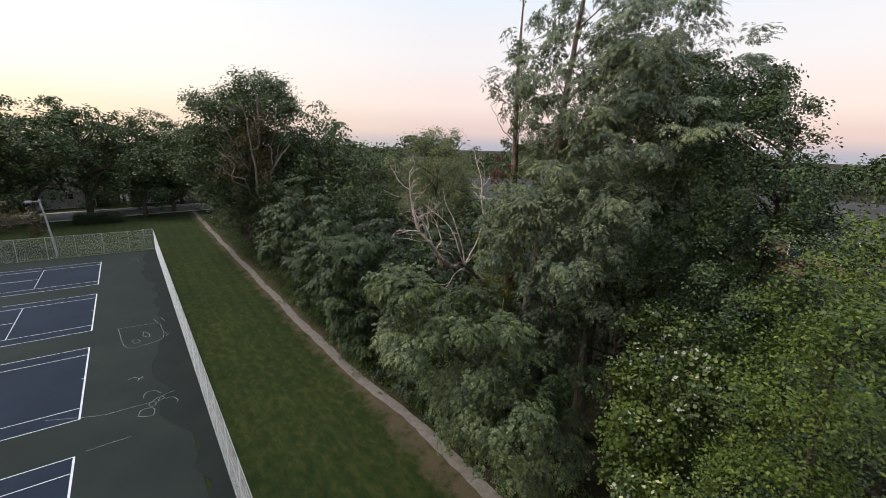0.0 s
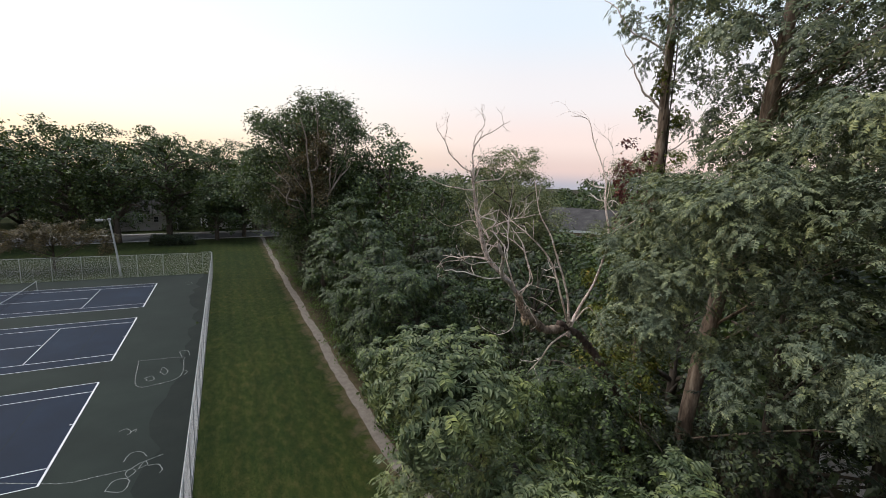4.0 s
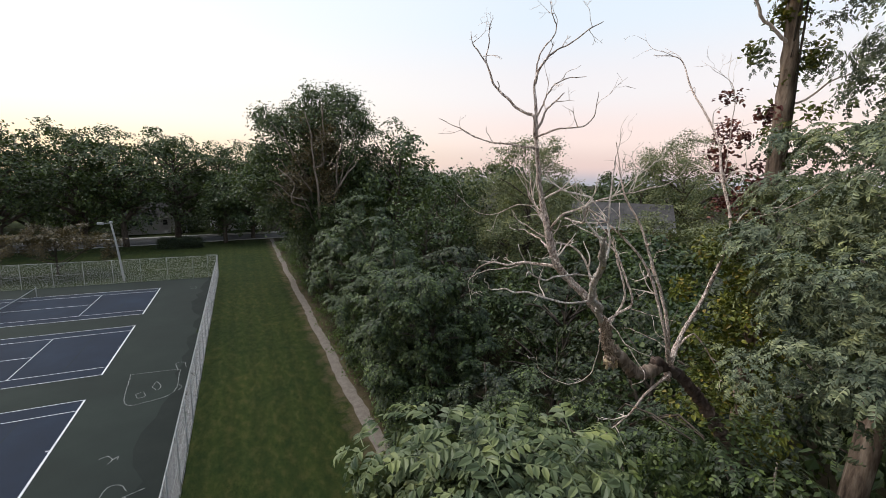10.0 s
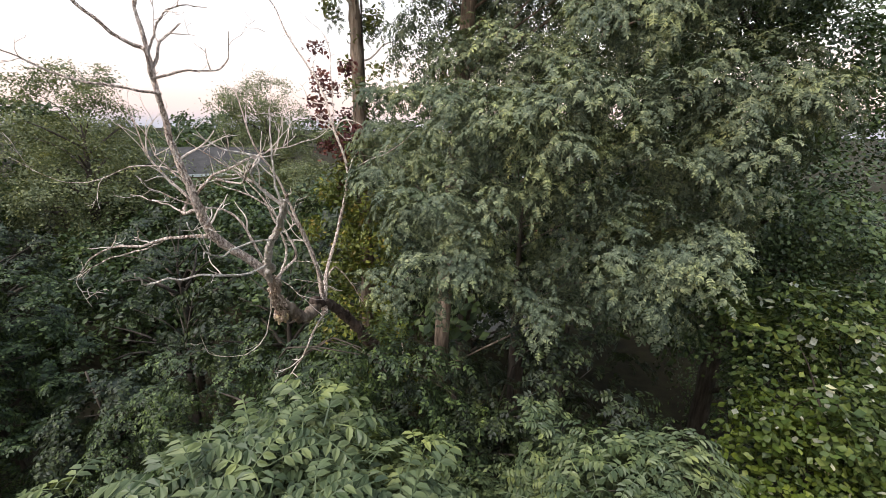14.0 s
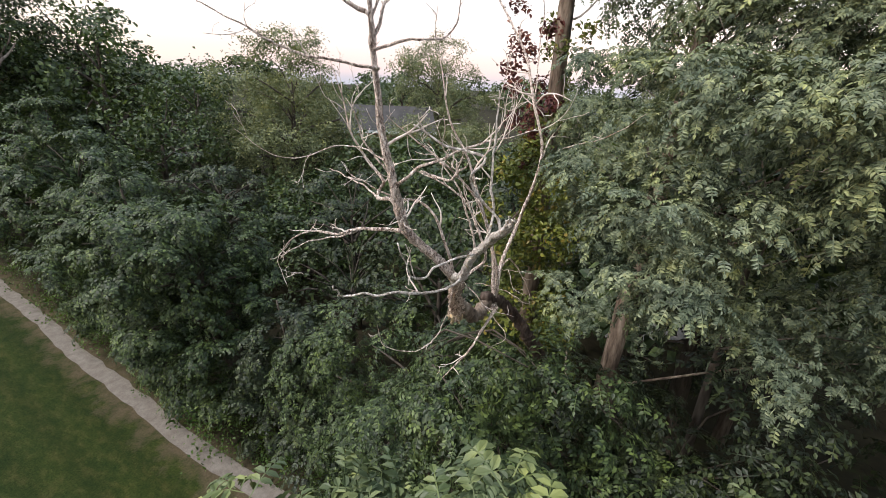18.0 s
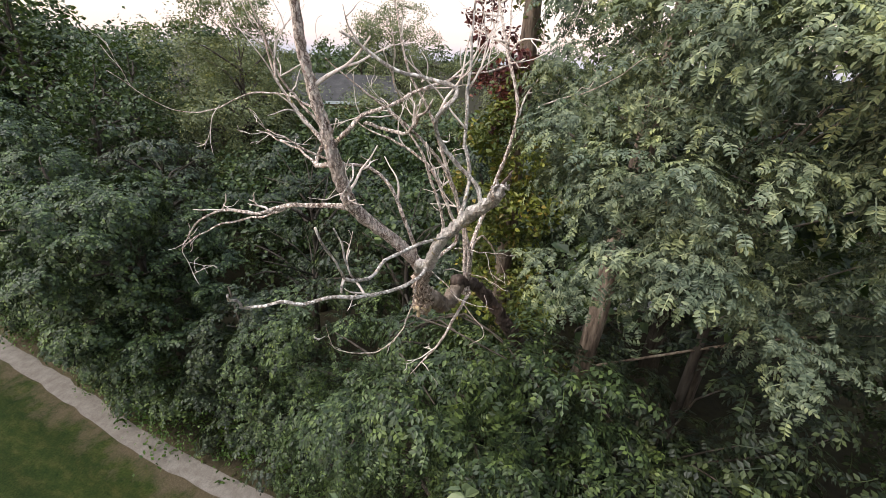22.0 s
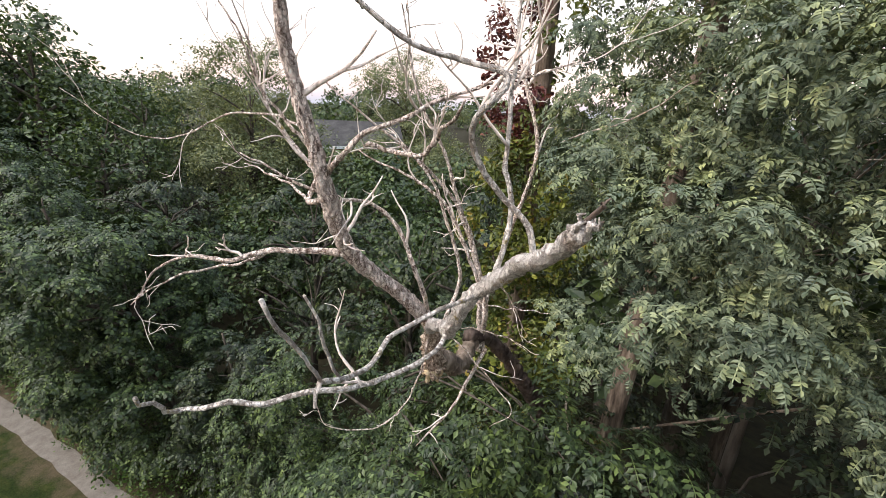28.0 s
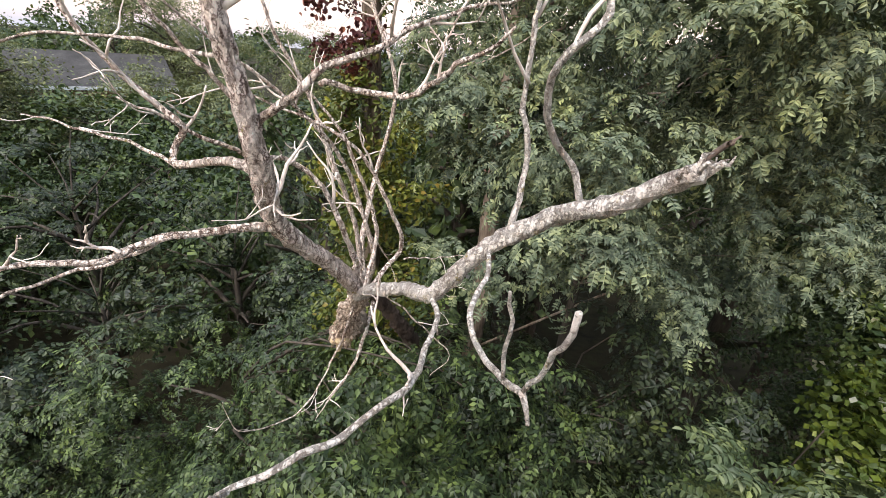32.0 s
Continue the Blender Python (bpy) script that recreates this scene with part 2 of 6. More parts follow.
BARK_LOCUST = bark_material("locust_bark", (0.060, 0.043, 0.034), (0.185, 0.140, 0.108), (0.34, 0.275, 0.22), 11.0, 1.0)
BARK_PLAIN = bark_material("grey_brown_bark", (0.034, 0.027, 0.022), (0.066, 0.054, 0.044), (0.115, 0.097, 0.080), 9.0, 0.6)
BARK_LIVE = bark_material("pale_branch_bark", (0.12, 0.095, 0.080), (0.20, 0.170, 0.145), (0.30, 0.26, 0.23), 12.0, 0.5)
BREAK = rough_material("broken_wood", (0.30, 0.20, 0.11), (0.44, 0.33, 0.20), (0.58, 0.48, 0.34), 9.0, 60.0, 0.9, 0.6)


# ---- mesh helpers ----
def np_mesh(name, verts, quads, mat, smooth=False):
    me = bpy.data.meshes.new(name)
    verts, quads = np.asarray(verts, np.float32), np.asarray(quads, np.int32)
    me.vertices.add(len(verts))
    me.vertices.foreach_set("co", verts.ravel())
    me.loops.add(quads.size)
    me.loops.foreach_set("vertex_index", quads.ravel())
    me.polygons.add(len(quads))
    me.polygons.foreach_set("loop_start", np.arange(0, quads.size, 4, dtype=np.int32))
    me.update(calc_edges=True)
    me.polygons.foreach_set("use_smooth", np.full(len(quads), smooth, dtype=bool))
    me.materials.append(mat)
    return me


def part(name, data, mat, parent, label=""):
    """Links a bmesh or a mesh as one mesh object under a thing or a part."""
    if isinstance(data, bmesh.types.BMesh):
        me = bpy.data.meshes.new(name)
        data.to_mesh(me)
        data.free()
        data = me
    if mat and not data.materials:
        data.materials.append(mat)
    ob = new(name, data)
    ob.parent = parent
    if parent is not None and parent.parent is None:
        ob.matrix_parent_inverse = Matrix.Translation(-parent.location)
    if label:
        tagged(ob, label)
    return ob


def thing(name, at, label, category, group="", kind=""):
    ob = new(name)
    ob.location = at
    ob.empty_display_size = 0.2
    return tagged(ob, label, category, group, kind)


def box(bm, x0, y0, z0, x1, y1, z1, bevel=0.0):
    r = bmesh.ops.create_cube(bm, size=1.0)
    bmesh.ops.scale(bm, vec=(x1 - x0, y1 - y0, z1 - z0), verts=r["verts"])
    bmesh.ops.translate(bm, vec=((x0 + x1) / 2, (y0 + y1) / 2, (z0 + z1) / 2), verts=r["verts"])
    if bevel:
        bmesh.ops.bevel(bm, geom=[e for e in bm.edges if e.verts[0] in r["verts"]], offset=bevel, segments=2, affect="EDGES")
    return bm


def boxed(*a, bevel=0.0):
    return box(bmesh.new(), *a, bevel=bevel)


def spline(nodes, step=0.12):
    """A smooth line through nodes of x, y, z and radius."""
    p = np.array(nodes, float)
    p = np.vstack([2 * p[0] - p[1], p, 2 * p[-1] - p[-2]])
    out = []
    for a, b, c, d in zip(p[:-3], p[1:-2], p[2:-1], p[3:]):
        n = max(2, int(np.linalg.norm((c - b)[:3]) / step))
        for t in np.arange(n) / n:
            out.append(0.5 * (2 * b + (c - a) * t + (2 * a - 5 * b + 4 * c - d) * t * t + (3 * b - a - 3 * c + d) * t**3))
    out.append(p[-2])
    out = np.array(out)
    out[:, 3] = out[:, 3].clip(0.0015)
    return out


def tube(line, sides=8, rough=0.0, seed=0):
    """A round limb along a line of x, y, z, radius; rough makes it knotty. Returns vertices and quads."""
    rng = np.random.default_rng(seed)
    pts, rad = line[:, :3], line[:, 3]
    tan = np.gradient(pts, axis=0)
    tan /= np.linalg.norm(tan, axis=1, keepdims=True) + 1e-9
    up = np.array([0.31, 0.22, 0.92]) if abs(tan[0, 2]) < 0.8 else np.array([0.9, 0.3, 0.1])
    u = np.cross(tan, up)
    u /= np.linalg.norm(u, axis=1, keepdims=True) + 1e-9
    v = np.cross(tan, u)
    ang = np.linspace(0, 2 * np.pi, sides, endpoint=False)
    r = rad[:, None] * (1 + rough * rng.normal(0, 1, (len(pts), sides)).clip(-1.5, 1.5))
    ring = pts[:, None] + r[..., None] * (np.cos(ang)[None, :, None] * u[:, None] + np.sin(ang)[None, :, None] * v[:, None])
    verts = ring.reshape(-1, 3)
    i = np.arange(len(pts) - 1)[:, None] * sides
    j = np.arange(sides)[None]
    k = (j + 1) % sides
    quads = np.stack([i + j, i + k, i + sides + k, i + sides + j], -1).reshape(-1, 4)
    # closed ends
    n0, n1 = len(verts), len(verts) + 1
    verts = np.vstack([verts, pts[0] - tan[0] * rad[0] * 0.3, pts[-1] + tan[-1] * rad[-1] * 0.6])
    last = (len(pts) - 1) * sides
    half = [(n0, (s + 2) % sides, (s + 1) % sides, s) for s in range(0, sides, 2)] + [(n1, last + s, last + (s + 1) % sides, last + (s + 2) % sides) for s in range(0, sides, 2)]
    return verts, np.vstack([quads, np.array(half)])


def joined(pieces):
    vs, qs, n = [], [], 0
    for v, q in pieces:
        vs.append(v)
        qs.append(q + n)
        n += len(v)
    return np.vstack(vs), np.vstack(qs)


def limb(name, nodes, mat, parent, label="", sides=8, rough=0.05, seed=1, step=0.12, wander=0.0):
    line = spline(nodes, step)
    if wander:
        rng = np.random.default_rng(seed)
        for f in (1.7, 4.3, 9.1):
            ph = rng.uniform(0, 6.28, 3)
            s = np.linspace(0, 1, len(line))[:, None]
            line[1:-1, :3] += (np.sin(f * 6.28 * s + ph) * wander / f)[1:-1]
    v, q = tube(line, sides, rough, seed)
    return part(name, np_mesh(name, v, q, mat, True), None, parent, label)


# ---- leaves: templates of sprays, then crowns made of many ----
def leaflet(base, way, side, up, length, width, fine):
    tip = base + way * length - up * length * 0.12
    mid = base + way * length * 0.45
    if not fine:
        v = np.array([base, mid + side * width, tip, mid - side * width])
        return v, np.array([[0, 1, 2, 3]])
    a, b = base + way * length * 0.28, base + way * length * 0.68
    lift = up * width * 0.35
    v = np.array([base, a + side * width * 0.9 + lift, b + side * width * 0.8 + lift, tip, b - side * width * 0.8 + lift, a - side * width * 0.9 + lift])
    return v, np.array([[0, 1, 2, 3], [0, 3, 4, 5]])


def compound_leaf(rng, length, pairs, leaf_len, leaf_wid, fine, heading, pitch, droop):
    """A pinnate leaf: a rachis that bends down with leaflets in pairs."""
    out, pos = [], np.zeros(3)
    steps = pairs + 1
    h = np.array([math.cos(heading), math.sin(heading), 0.0])
    side = np.array([-h[1], h[0], 0.0])
    line = [pos.copy()]
    for s in range(steps):
        p = pitch - droop * (s / steps) ** 1.2
        way = h * math.cos(p) + np.array([0, 0, math.sin(p)])
        up = np.cross(side, way) * -1
        if up[2] < 0:
            up = -up
        pos = pos + way * length / steps
        line.append(pos.copy())
        size = (0.75 + 0.35 * math.sin(math.pi * (s + 1) / (steps + 0.6))) * rng.uniform(0.9, 1.1)
        if s < pairs and s > 0:
            for sg in (-1, 1):
                d = way * rng.uniform(0.2, 0.6) + side * sg * 0.9 - up * rng.uniform(-0.05, 0.5)
                d /= np.linalg.norm(d)
                c = np.cross(d, up)
                out.append(leaflet(pos, d, c / np.linalg.norm(c), up, leaf_len * size, leaf_wid * size, fine))
    out.append(leaflet(pos, way, side, up, leaf_len, leaf_wid, fine))
    r = np.array(line)[:: max(1, steps // 3)]
    w = side * 0.004
    v = np.vstack([r - w, r + w])
    n = len(r)
    out.append((v, np.array([[i, i + n, i + n + 1, i + 1] for i in range(n - 1)])))
    return joined(out)


def compound_spray(seed, leaves=5, twig=0.34, length=0.28, pairs=6, leaf_len=0.075, leaf_wid=0.016, fine=True, pitch=(-0.1, 0.3), droop=(0.5, 1.1)):
    """A leafy twig: pinnate leaves to either side, one at the end, that hang like shingles."""
    rng = np.random.default_rng(seed)
    bits = []
    for i in range(leaves):
        k = i / max(1, leaves - 1)
        head = rng.uniform(-0.2, 0.2) if i == leaves - 1 else (-1) ** i * (1.25 - 0.6 * k + rng.uniform(-0.2, 0.2))
        v, q = compound_leaf(rng, length * rng.uniform(0.8, 1.15), pairs, leaf_len, leaf_wid, fine, head, rng.uniform(*pitch), rng.uniform(*droop))
        bits.append((v + np.array([twig * k, 0.0, 0.03 * math.sin(3 * k) - 0.05 * k]), q))
    return joined(bits)


def simple_spray(seed, leaves=22, reach=0.4, leaf_len=0.12, leaf_wid=0.045, fine=False, flat=0.6):
    """A twig with broad single leaves hanging round it."""
    rng = np.random.default_rng(seed)
    bits = []
    for i in range(leaves):
        pos = rng.normal(0, 1, 3) * reach * 0.5 * np.array([1, 1, flat])
        a = rng.uniform(0, 6.28)
        way = np.array([math.cos(a), math.sin(a), rng.uniform(-0.9, 0.25)])
        way /= np.linalg.norm(way)
        side = np.cross(way, (0, 0, 1)) + rng.normal(0, 0.35, 3)
        side /= np.linalg.norm(side)
        up = np.cross(side, way)
        bits.append(leaflet(pos, way, side, up, leaf_len * rng.uniform(0.7, 1.3), leaf_wid * rng.uniform(0.8, 1.2), fine))
    return joined(bits)


SPRAY = {
    "ailanthus": [compound_spray(z, 5, 0.26, 0.32, 5, 0.086, 0.024, True, (-0.1, 0.4), (0.8, 1.5)) for z in (11, 12, 13)],
    "locust": [compound_spray(z, 5, 0.24, 0.19, 5, 0.048, 0.0135, True, (-0.2, 0.3), (0.5, 1.2)) for z in (21, 22, 23)],
    "locust_far": [compound_spray(z, 5, 0.32, 0.27, 4, 0.080, 0.023, False, (-0.2, 0.3), (0.6, 1.3)) for z in (24, 25, 26)],
    "compound_mid": [compound_spray(z, 5, 0.36, 0.36, 4, 0.125, 0.038, False, (-0.2, 0.3), (0.7, 1.4)) for z in (31, 32, 33)],
    "creeper": [simple_spray(z, 24, 0.22, 0.095, 0.036, True, 1.0) for z in (91, 92)],
    "maple": [simple_spray(z, 44, 0.44, 0.085, 0.038, False) for z in (41, 42, 43)],
    "small": [simple_spray(z, 36, 0.42, 0.080, 0.032, False) for z in (51, 52, 53)],
    "broad": [simple_spray(z, 26, 0.34, 0.115, 0.058, False, 0.8) for z in (54, 55, 56)],
    "far": [simple_spray(z, 24, 1.0, 0.32, 0.125, False, 0.6) for z in (61, 62, 63, 64)],
    "fine_far": [simple_spray(z, 34, 1.0, 0.26, 0.085, False, 0.8) for z in (71, 72, 73)],
}


def scatter(pads, sprays, per_area, seed, inner=0.2, low=-0.55, size=(0.75, 1.2), droop=1.0, bunch=5, spread=0.4):
    """Leafy twigs over the outside of pads (x, y, z, rx, ry, rz), in hands that hang down the slope of each pad."""
    rng = np.random.default_rng(seed)
    P = np.array(pads, float)
    pos, head, tilt = [], [], []
    for i, (x, y, z, rx, ry, rz) in enumerate(pads):
        area = 4 * math.pi * ((rx * ry) ** 1.6 + (rx * rz) ** 1.6 + (ry * rz) ** 1.6) ** (1 / 1.6) / 3 ** (1 / 1.6)
        n = max(2, int(per_area * area / bunch))
        d = rng.normal(0, 1, (3 * n + 4, 3))
        d /= np.linalg.norm(d, axis=1, keepdims=True)
        d = d[d[:, 2] > low + 0.25 * rng.normal(0, 1, len(d))][:n]
        n = len(d)
        lump = 1 + 0.16 * np.sin(d[:, 0] * 5 + x * 3) * np.sin(d[:, 1] * 6 + y * 2) + 0.12 * np.sin(d[:, 2] * 7 + z * 5)
        far = np.where(rng.uniform(0, 1, n) < inner, rng.uniform(0.35, 0.75, n), rng.uniform(0.88, 1.08, n)) * lump
        core = np.array([x, y, z]) + d * far[:, None] * np.array([rx, ry, rz])
        # twigs buried in a neighbouring pad carry no leaves
        deep = (((core[:, None] - P[None, :, :3]) / P[None, :, 3:]) ** 2).sum(-1)
        deep[:, i] = 9.0
        keep = deep.min(1) > 0.5
        d, core = d[keep], core[keep]
        n = len(d)
        if not n:
            continue
        base = np.repeat(np.arctan2(d[:, 1], d[:, 0]) + rng.normal(0, 0.3, n), bunch)
        slope = np.repeat(0.22 - 0.95 * (1 - d[:, 2]) ** 0.8 + rng.normal(0, 0.14, n), bunch)
        core = np.repeat(core, bunch, 0)
        fan = np.tile(np.linspace(-1.0, 1.0, bunch) if bunch > 1 else np.zeros(1), n) + rng.normal(0, 0.2, n * bunch)
        h = base + fan
        reach = rng.uniform(0.0, spread, len(h))
        core = core + np.stack([np.cos(h) * reach, np.sin(h) * reach, rng.normal(0, 0.05, len(h)) + reach * np.sin(slope) * 0.8], -1)
        pos.append(core)
        head.append(h)
        tilt.append(droop * slope - 0.15 * abs(fan) + rng.normal(0, 0.12, len(h)))
    pos, head, tilt = np.vstack(pos), np.concatenate(head), np.concatenate(tilt)
    which = rng.integers(0, len(sprays), len(pos))
    scale = rng.uniform(*size, len(pos))
    roll = rng.normal(0, 0.18, len(pos))
    bits = []
    for k, (sv, sq) in enumerate(sprays):
        w = np.where(which == k)[0]
        if not len(w):
            continue
        ca, sa, cb, sb, cr, sr = np.cos(head[w]), np.sin(head[w]), np.cos(tilt[w]), np.sin(tilt[w]), np.cos(roll[w]), np.sin(roll[w])
        o, l = np.zeros(len(w)), np.ones(len(w))
        yaw = np.stack([np.stack([ca, -sa, o], -1), np.stack([sa, ca, o], -1), np.stack([o, o, l], -1)], 1)
        pit = np.stack([np.stack([cb, o, -sb], -1), np.stack([o, l, o], -1), np.stack([sb, o, cb], -1)], 1)
        rol = np.stack([np.stack([l, o, o], -1), np.stack([o, cr, -sr], -1), np.stack([o, sr, cr], -1)], 1)
        m = yaw @ pit @ rol * scale[w][:, None, None]
        v = np.einsum("nij,vj->nvi", m, sv) + pos[w][:, None]
        q = sq[None] + (np.arange(len(w)) * len(sv))[:, None, None]
        bits.append((v.reshape(-1, 3), q.reshape(-1, 4)))
    return joined(bits)


def crown(parent, pads, leaf, sprays, per_area, seed, label="", name="crown", fill=0.0, **kw):
    v, q = scatter(pads, SPRAY[sprays], per_area, seed, **kw)
    if fill:
        core = [(x, y, z, rx * 0.56, ry * 0.56, rz * 0.56) for x, y, z, rx, ry, rz in pads]
        v, q = joined([(v, q), scatter(core, SPRAY[sprays], fill, seed + 5, inner=0.6, low=-1.0, size=kw.get("size", (0.8, 1.2)), bunch=2, spread=0.3)])
    return part(name, np_mesh(name, v, q, LEAF[leaf]), None, parent, label)


def boughs(parent, trunk_line, pads, mat, seed, thick=0.05):
    """Limbs from the trunk to the pads of leaves."""
    rng = np.random.default_rng(seed)
    t = np.array(trunk_line, float)
    for x, y, z, rx, ry, rz in pads:
        want = z - rz * 0.3 - 0.5 * np.hypot(t[:, 0] - x, t[:, 1] - y)
        k = int(np.argmin(abs(t[:, 2] - want)))
        a = t[k, :3]
        b = np.array([x, y, z - 0.1 * rz])
        mid = (a + b) / 2 + rng.normal(0, 0.12, 3) * np.linalg.norm(b - a) * 0.6 + np.array([0, 0, 0.1 * np.linalg.norm(b - a)])
        r = min(thick * (0.8 + 0.25 * rx), t[k, 3] * 0.7)
        limb("limb", [(*a, r), (*mid, r * 0.7), (*b, r * 0.3)], mat, parent, sides=6, rough=0.06, seed=int(rng.integers(1e6)), step=0.9)


def pads_in(center, radii, count, pad, seed, low=-0.7):
    """Pads set round an egg-shaped crown."""
    rng = np.random.default_rng(seed)
    out = []
    while len(out) < count:
        d = rng.normal(0, 1, 3)
        d /= np.linalg.norm(d)
        if d[2] < low:
            continue
        k = rng.uniform(0.55, 0.95)
        r = pad * rng.uniform(0.75, 1.25)
        out.append((center[0] + d[0] * radii[0] * k, center[1] + d[1] * radii[1] * k, center[2] + d[2] * radii[2] * k, r, r, r * 0.75))
    return out


def shell_pads(center, radii, count, pad, seed):
    """Pads spread evenly over the upper part of an egg-shaped crown."""
    rng = np.random.default_rng(seed)
    out = []
    for i in range(count):
        zz = 1 - 1.75 * (i + 0.5) / count
        a = i * 2.39996 + rng.uniform(-0.35, 0.35)
        s = math.sqrt(max(0.0, 1 - zz * zz))
        k = rng.uniform(0.64, 0.98)
        r = pad * rng.uniform(0.75, 1.3)
        out.append((center[0] + s * math.cos(a) * radii[0] * k, center[1] + s * math.sin(a) * radii[1] * k, center[2] + zz * radii[2] * k, r, r, r * 0.60))
    return out


def tree(name, label, trunk_nodes, pads, leaf, sprays, per_area, seed, bark=None, group="", step=0.6, thick=0.07, category="tree", sides=10, **kw):
    bark = bark or BARK_PLAIN
    t = thing(name, trunk_nodes[0][:3], label, category, group)
    limb("trunk", trunk_nodes, bark, t, sides=sides, rough=0.06, seed=seed, step=step)
    boughs(t, spline(trunk_nodes, 0.5), pads, bark, seed + 1, thick)
    crown(t, pads, leaf, sprays, per_area, seed + 2, **kw)
    return t


def plain_tree(name, label, x, y, z, height, radius, leaf, sprays, per_area, seed, group="", count=14, clear=0.25, bark=None, pad=None, **kw):
    rng = np.random.default_rng(seed)
    mid = z + height * (1 + clear) / 2
    half = height * (1 - clear) / 2
    pads = shell_pads((x, y, mid), (radius, radius, half), count, pad or radius * 0.40, seed)
    lean = rng.normal(0, 0.03 * height, 2)
    nodes = [(x, y, z - 0.1, 0.028 * height), (x + lean[0] * 0.3, y + lean[1] * 0.3, z + height * 0.35, 0.02 * height), (x + lean[0], y + lean[1], z + height * 0.7, 0.006 * height)]
    return tree(name, label, nodes, pads, leaf, sprays, per_area, seed, bark, group, step=1.2, thick=0.012 * height, sides=8, **kw)


# ---- ground ----
def rise(x, y):
    """Height of the land: flat by the courts, climbing behind the belt of trees."""
    s = np.clip((np.asarray(x, float) - 23.0) / 22.0, 0, 1)
    return 4.0 * s * s * (3 - 2 * s)


def ground_material():
    m, n, l, b = material("mown_grass", 0.95, 0.08)
    tc = n.new("ShaderNodeTexCoord")
    sx = n.new("ShaderNodeSeparateXYZ")
    l.new(tc.outputs["Object"], sx.inputs[0])
    blades = noise_node(n, l, 14.0, 8, 0.8)
    tufts = noise_node(n, l, 2.4, 6, 0.7, (1.0, 0.45, 1.0))
    broad = noise_node(n, l, 0.16, 4, 0.6)
    g = ramp(n, [(0.32, (0.011, 0.020, 0.006)), (0.50, (0.021, 0.030, 0.009)), (0.70, (0.043, 0.044, 0.016))])
    l.new(tufts.outputs["Fac"], g.inputs[0])
    w = ramp(n, [(0.35, (0.78, 0.86, 0.85)), (0.68, (1.20, 1.12, 1.0))])
    l.new(broad.outputs["Fac"], w.inputs[0])
    col = mixed(n, l, g.outputs[0], w.outputs[0], 1.0, "MULTIPLY")
    f = ramp(n, [(0.34, (0.40, 0.42, 0.42)), (0.66, (1.62, 1.58, 1.5))])
    l.new(blades.outputs["Fac"], f.inputs[0])
    col = mixed(n, l, col, f.outputs[0], 0.85, "MULTIPLY")
    # swaths left by the mower
    wave = n.new("ShaderNodeMath")
    wave.operation = "SINE"
    mul = n.new("ShaderNodeMath")
    mul.operation = "MULTIPLY"
    mul.inputs[1].default_value = 4.4
    l.new(sx.outputs["X"], mul.inputs[0])
    l.new(mul.outputs[0], wave.inputs[0])
    wr = ramp(n, [(0.0, (0.90, 0.90, 0.90)), (1.0, (1.10, 1.10, 1.06))])
    mp = n.new("ShaderNodeMapRange")
    mp.inputs["From Min"].default_value = -1.0
    l.new(wave.outputs[0], mp.inputs["Value"])
    l.new(mp.outputs[0], wr.inputs[0])
    col = mixed(n, l, col, wr.outputs[0], 0.8, "MULTIPLY")
    # bare earth, trodden beside the path
    worn = noise_node(n, l, 0.8, 5, 0.75)
    near = n.new("ShaderNodeMapRange")
    near.inputs["From Min"].default_value, near.inputs["From Max"].default_value = 12.2, 15.2
    near.clamp = True
    l.new(sx.outputs["X"], near.inputs["Value"])
    spot = n.new("ShaderNodeMath")
    spot.operation = "MULTIPLY"
    l.new(near.outputs[0], spot.inputs[0])
    l.new(worn.outputs["Fac"], spot.inputs[1])
    sr = ramp(n, [(0.32, (0, 0, 0)), (0.52, (1, 1, 1))])
    l.new(spot.outputs[0], sr.inputs[0])
    soil = ramp(n, [(0.3, (0.045, 0.036, 0.022)), (0.7, (0.125, 0.090, 0.060))])
    l.new(blades.outputs["Fac"], soil.inputs[0])
    part_soil = mixed(n, l, (0, 0, 0), sr.outputs[0], 0.8)
    col = mixed(n, l, col, soil.outputs[0], part_soil)
    # leaf litter under the trees
    wood = n.new("ShaderNodeMapRange")
    wood.inputs["From Min"].default_value, wood.inputs["From Max"].default_value = 15.9, 16.9
    wood.clamp = True
    l.new(sx.outputs["X"], wood.inputs["Value"])
    litter = ramp(n, [(0.3, (0.014, 0.012, 0.008)), (0.55, (0.028, 0.024, 0.014)), (0.75, (0.032, 0.042, 0.015))])
    l.new(tufts.outputs["Fac"], litter.inputs[0])
    col = mixed(n, l, col, litter.outputs[0], wood.outputs[0])
    l.new(col, b.inputs["Base Color"])
    bumped(n, l, b, blades.outputs["Fac"], 0.7, 0.05)
    return m


gx = np.concatenate([[-1500, -700, -300, -150, -90, -60], np.arange(-45, 60, 3.0), [70, 90, 130, 200, 400, 800, 1500]])
gy = np.concatenate([[-1500, -700, -300, -150, -100], np.arange(-75, 115, 5.0), [130, 180, 300, 700, 1500]])
GX, GY = np.meshgrid(gx, gy)
gv = np.stack([GX, GY, rise(GX, GY)], -1).reshape(-1, 3)
nx = len(gx)
ii = (np.arange(len(gy) - 1)[:, None] * nx + np.arange(nx - 1)[None]).ravel()
gq = np.stack([ii, ii + 1, ii + nx + 1, ii + nx], -1)
ground = new("ground", np_mesh("ground", gv, gq, ground_material()))
tagged(ground, "mown green lawn with faint swaths and worn earth", "lawn", kind="structure")

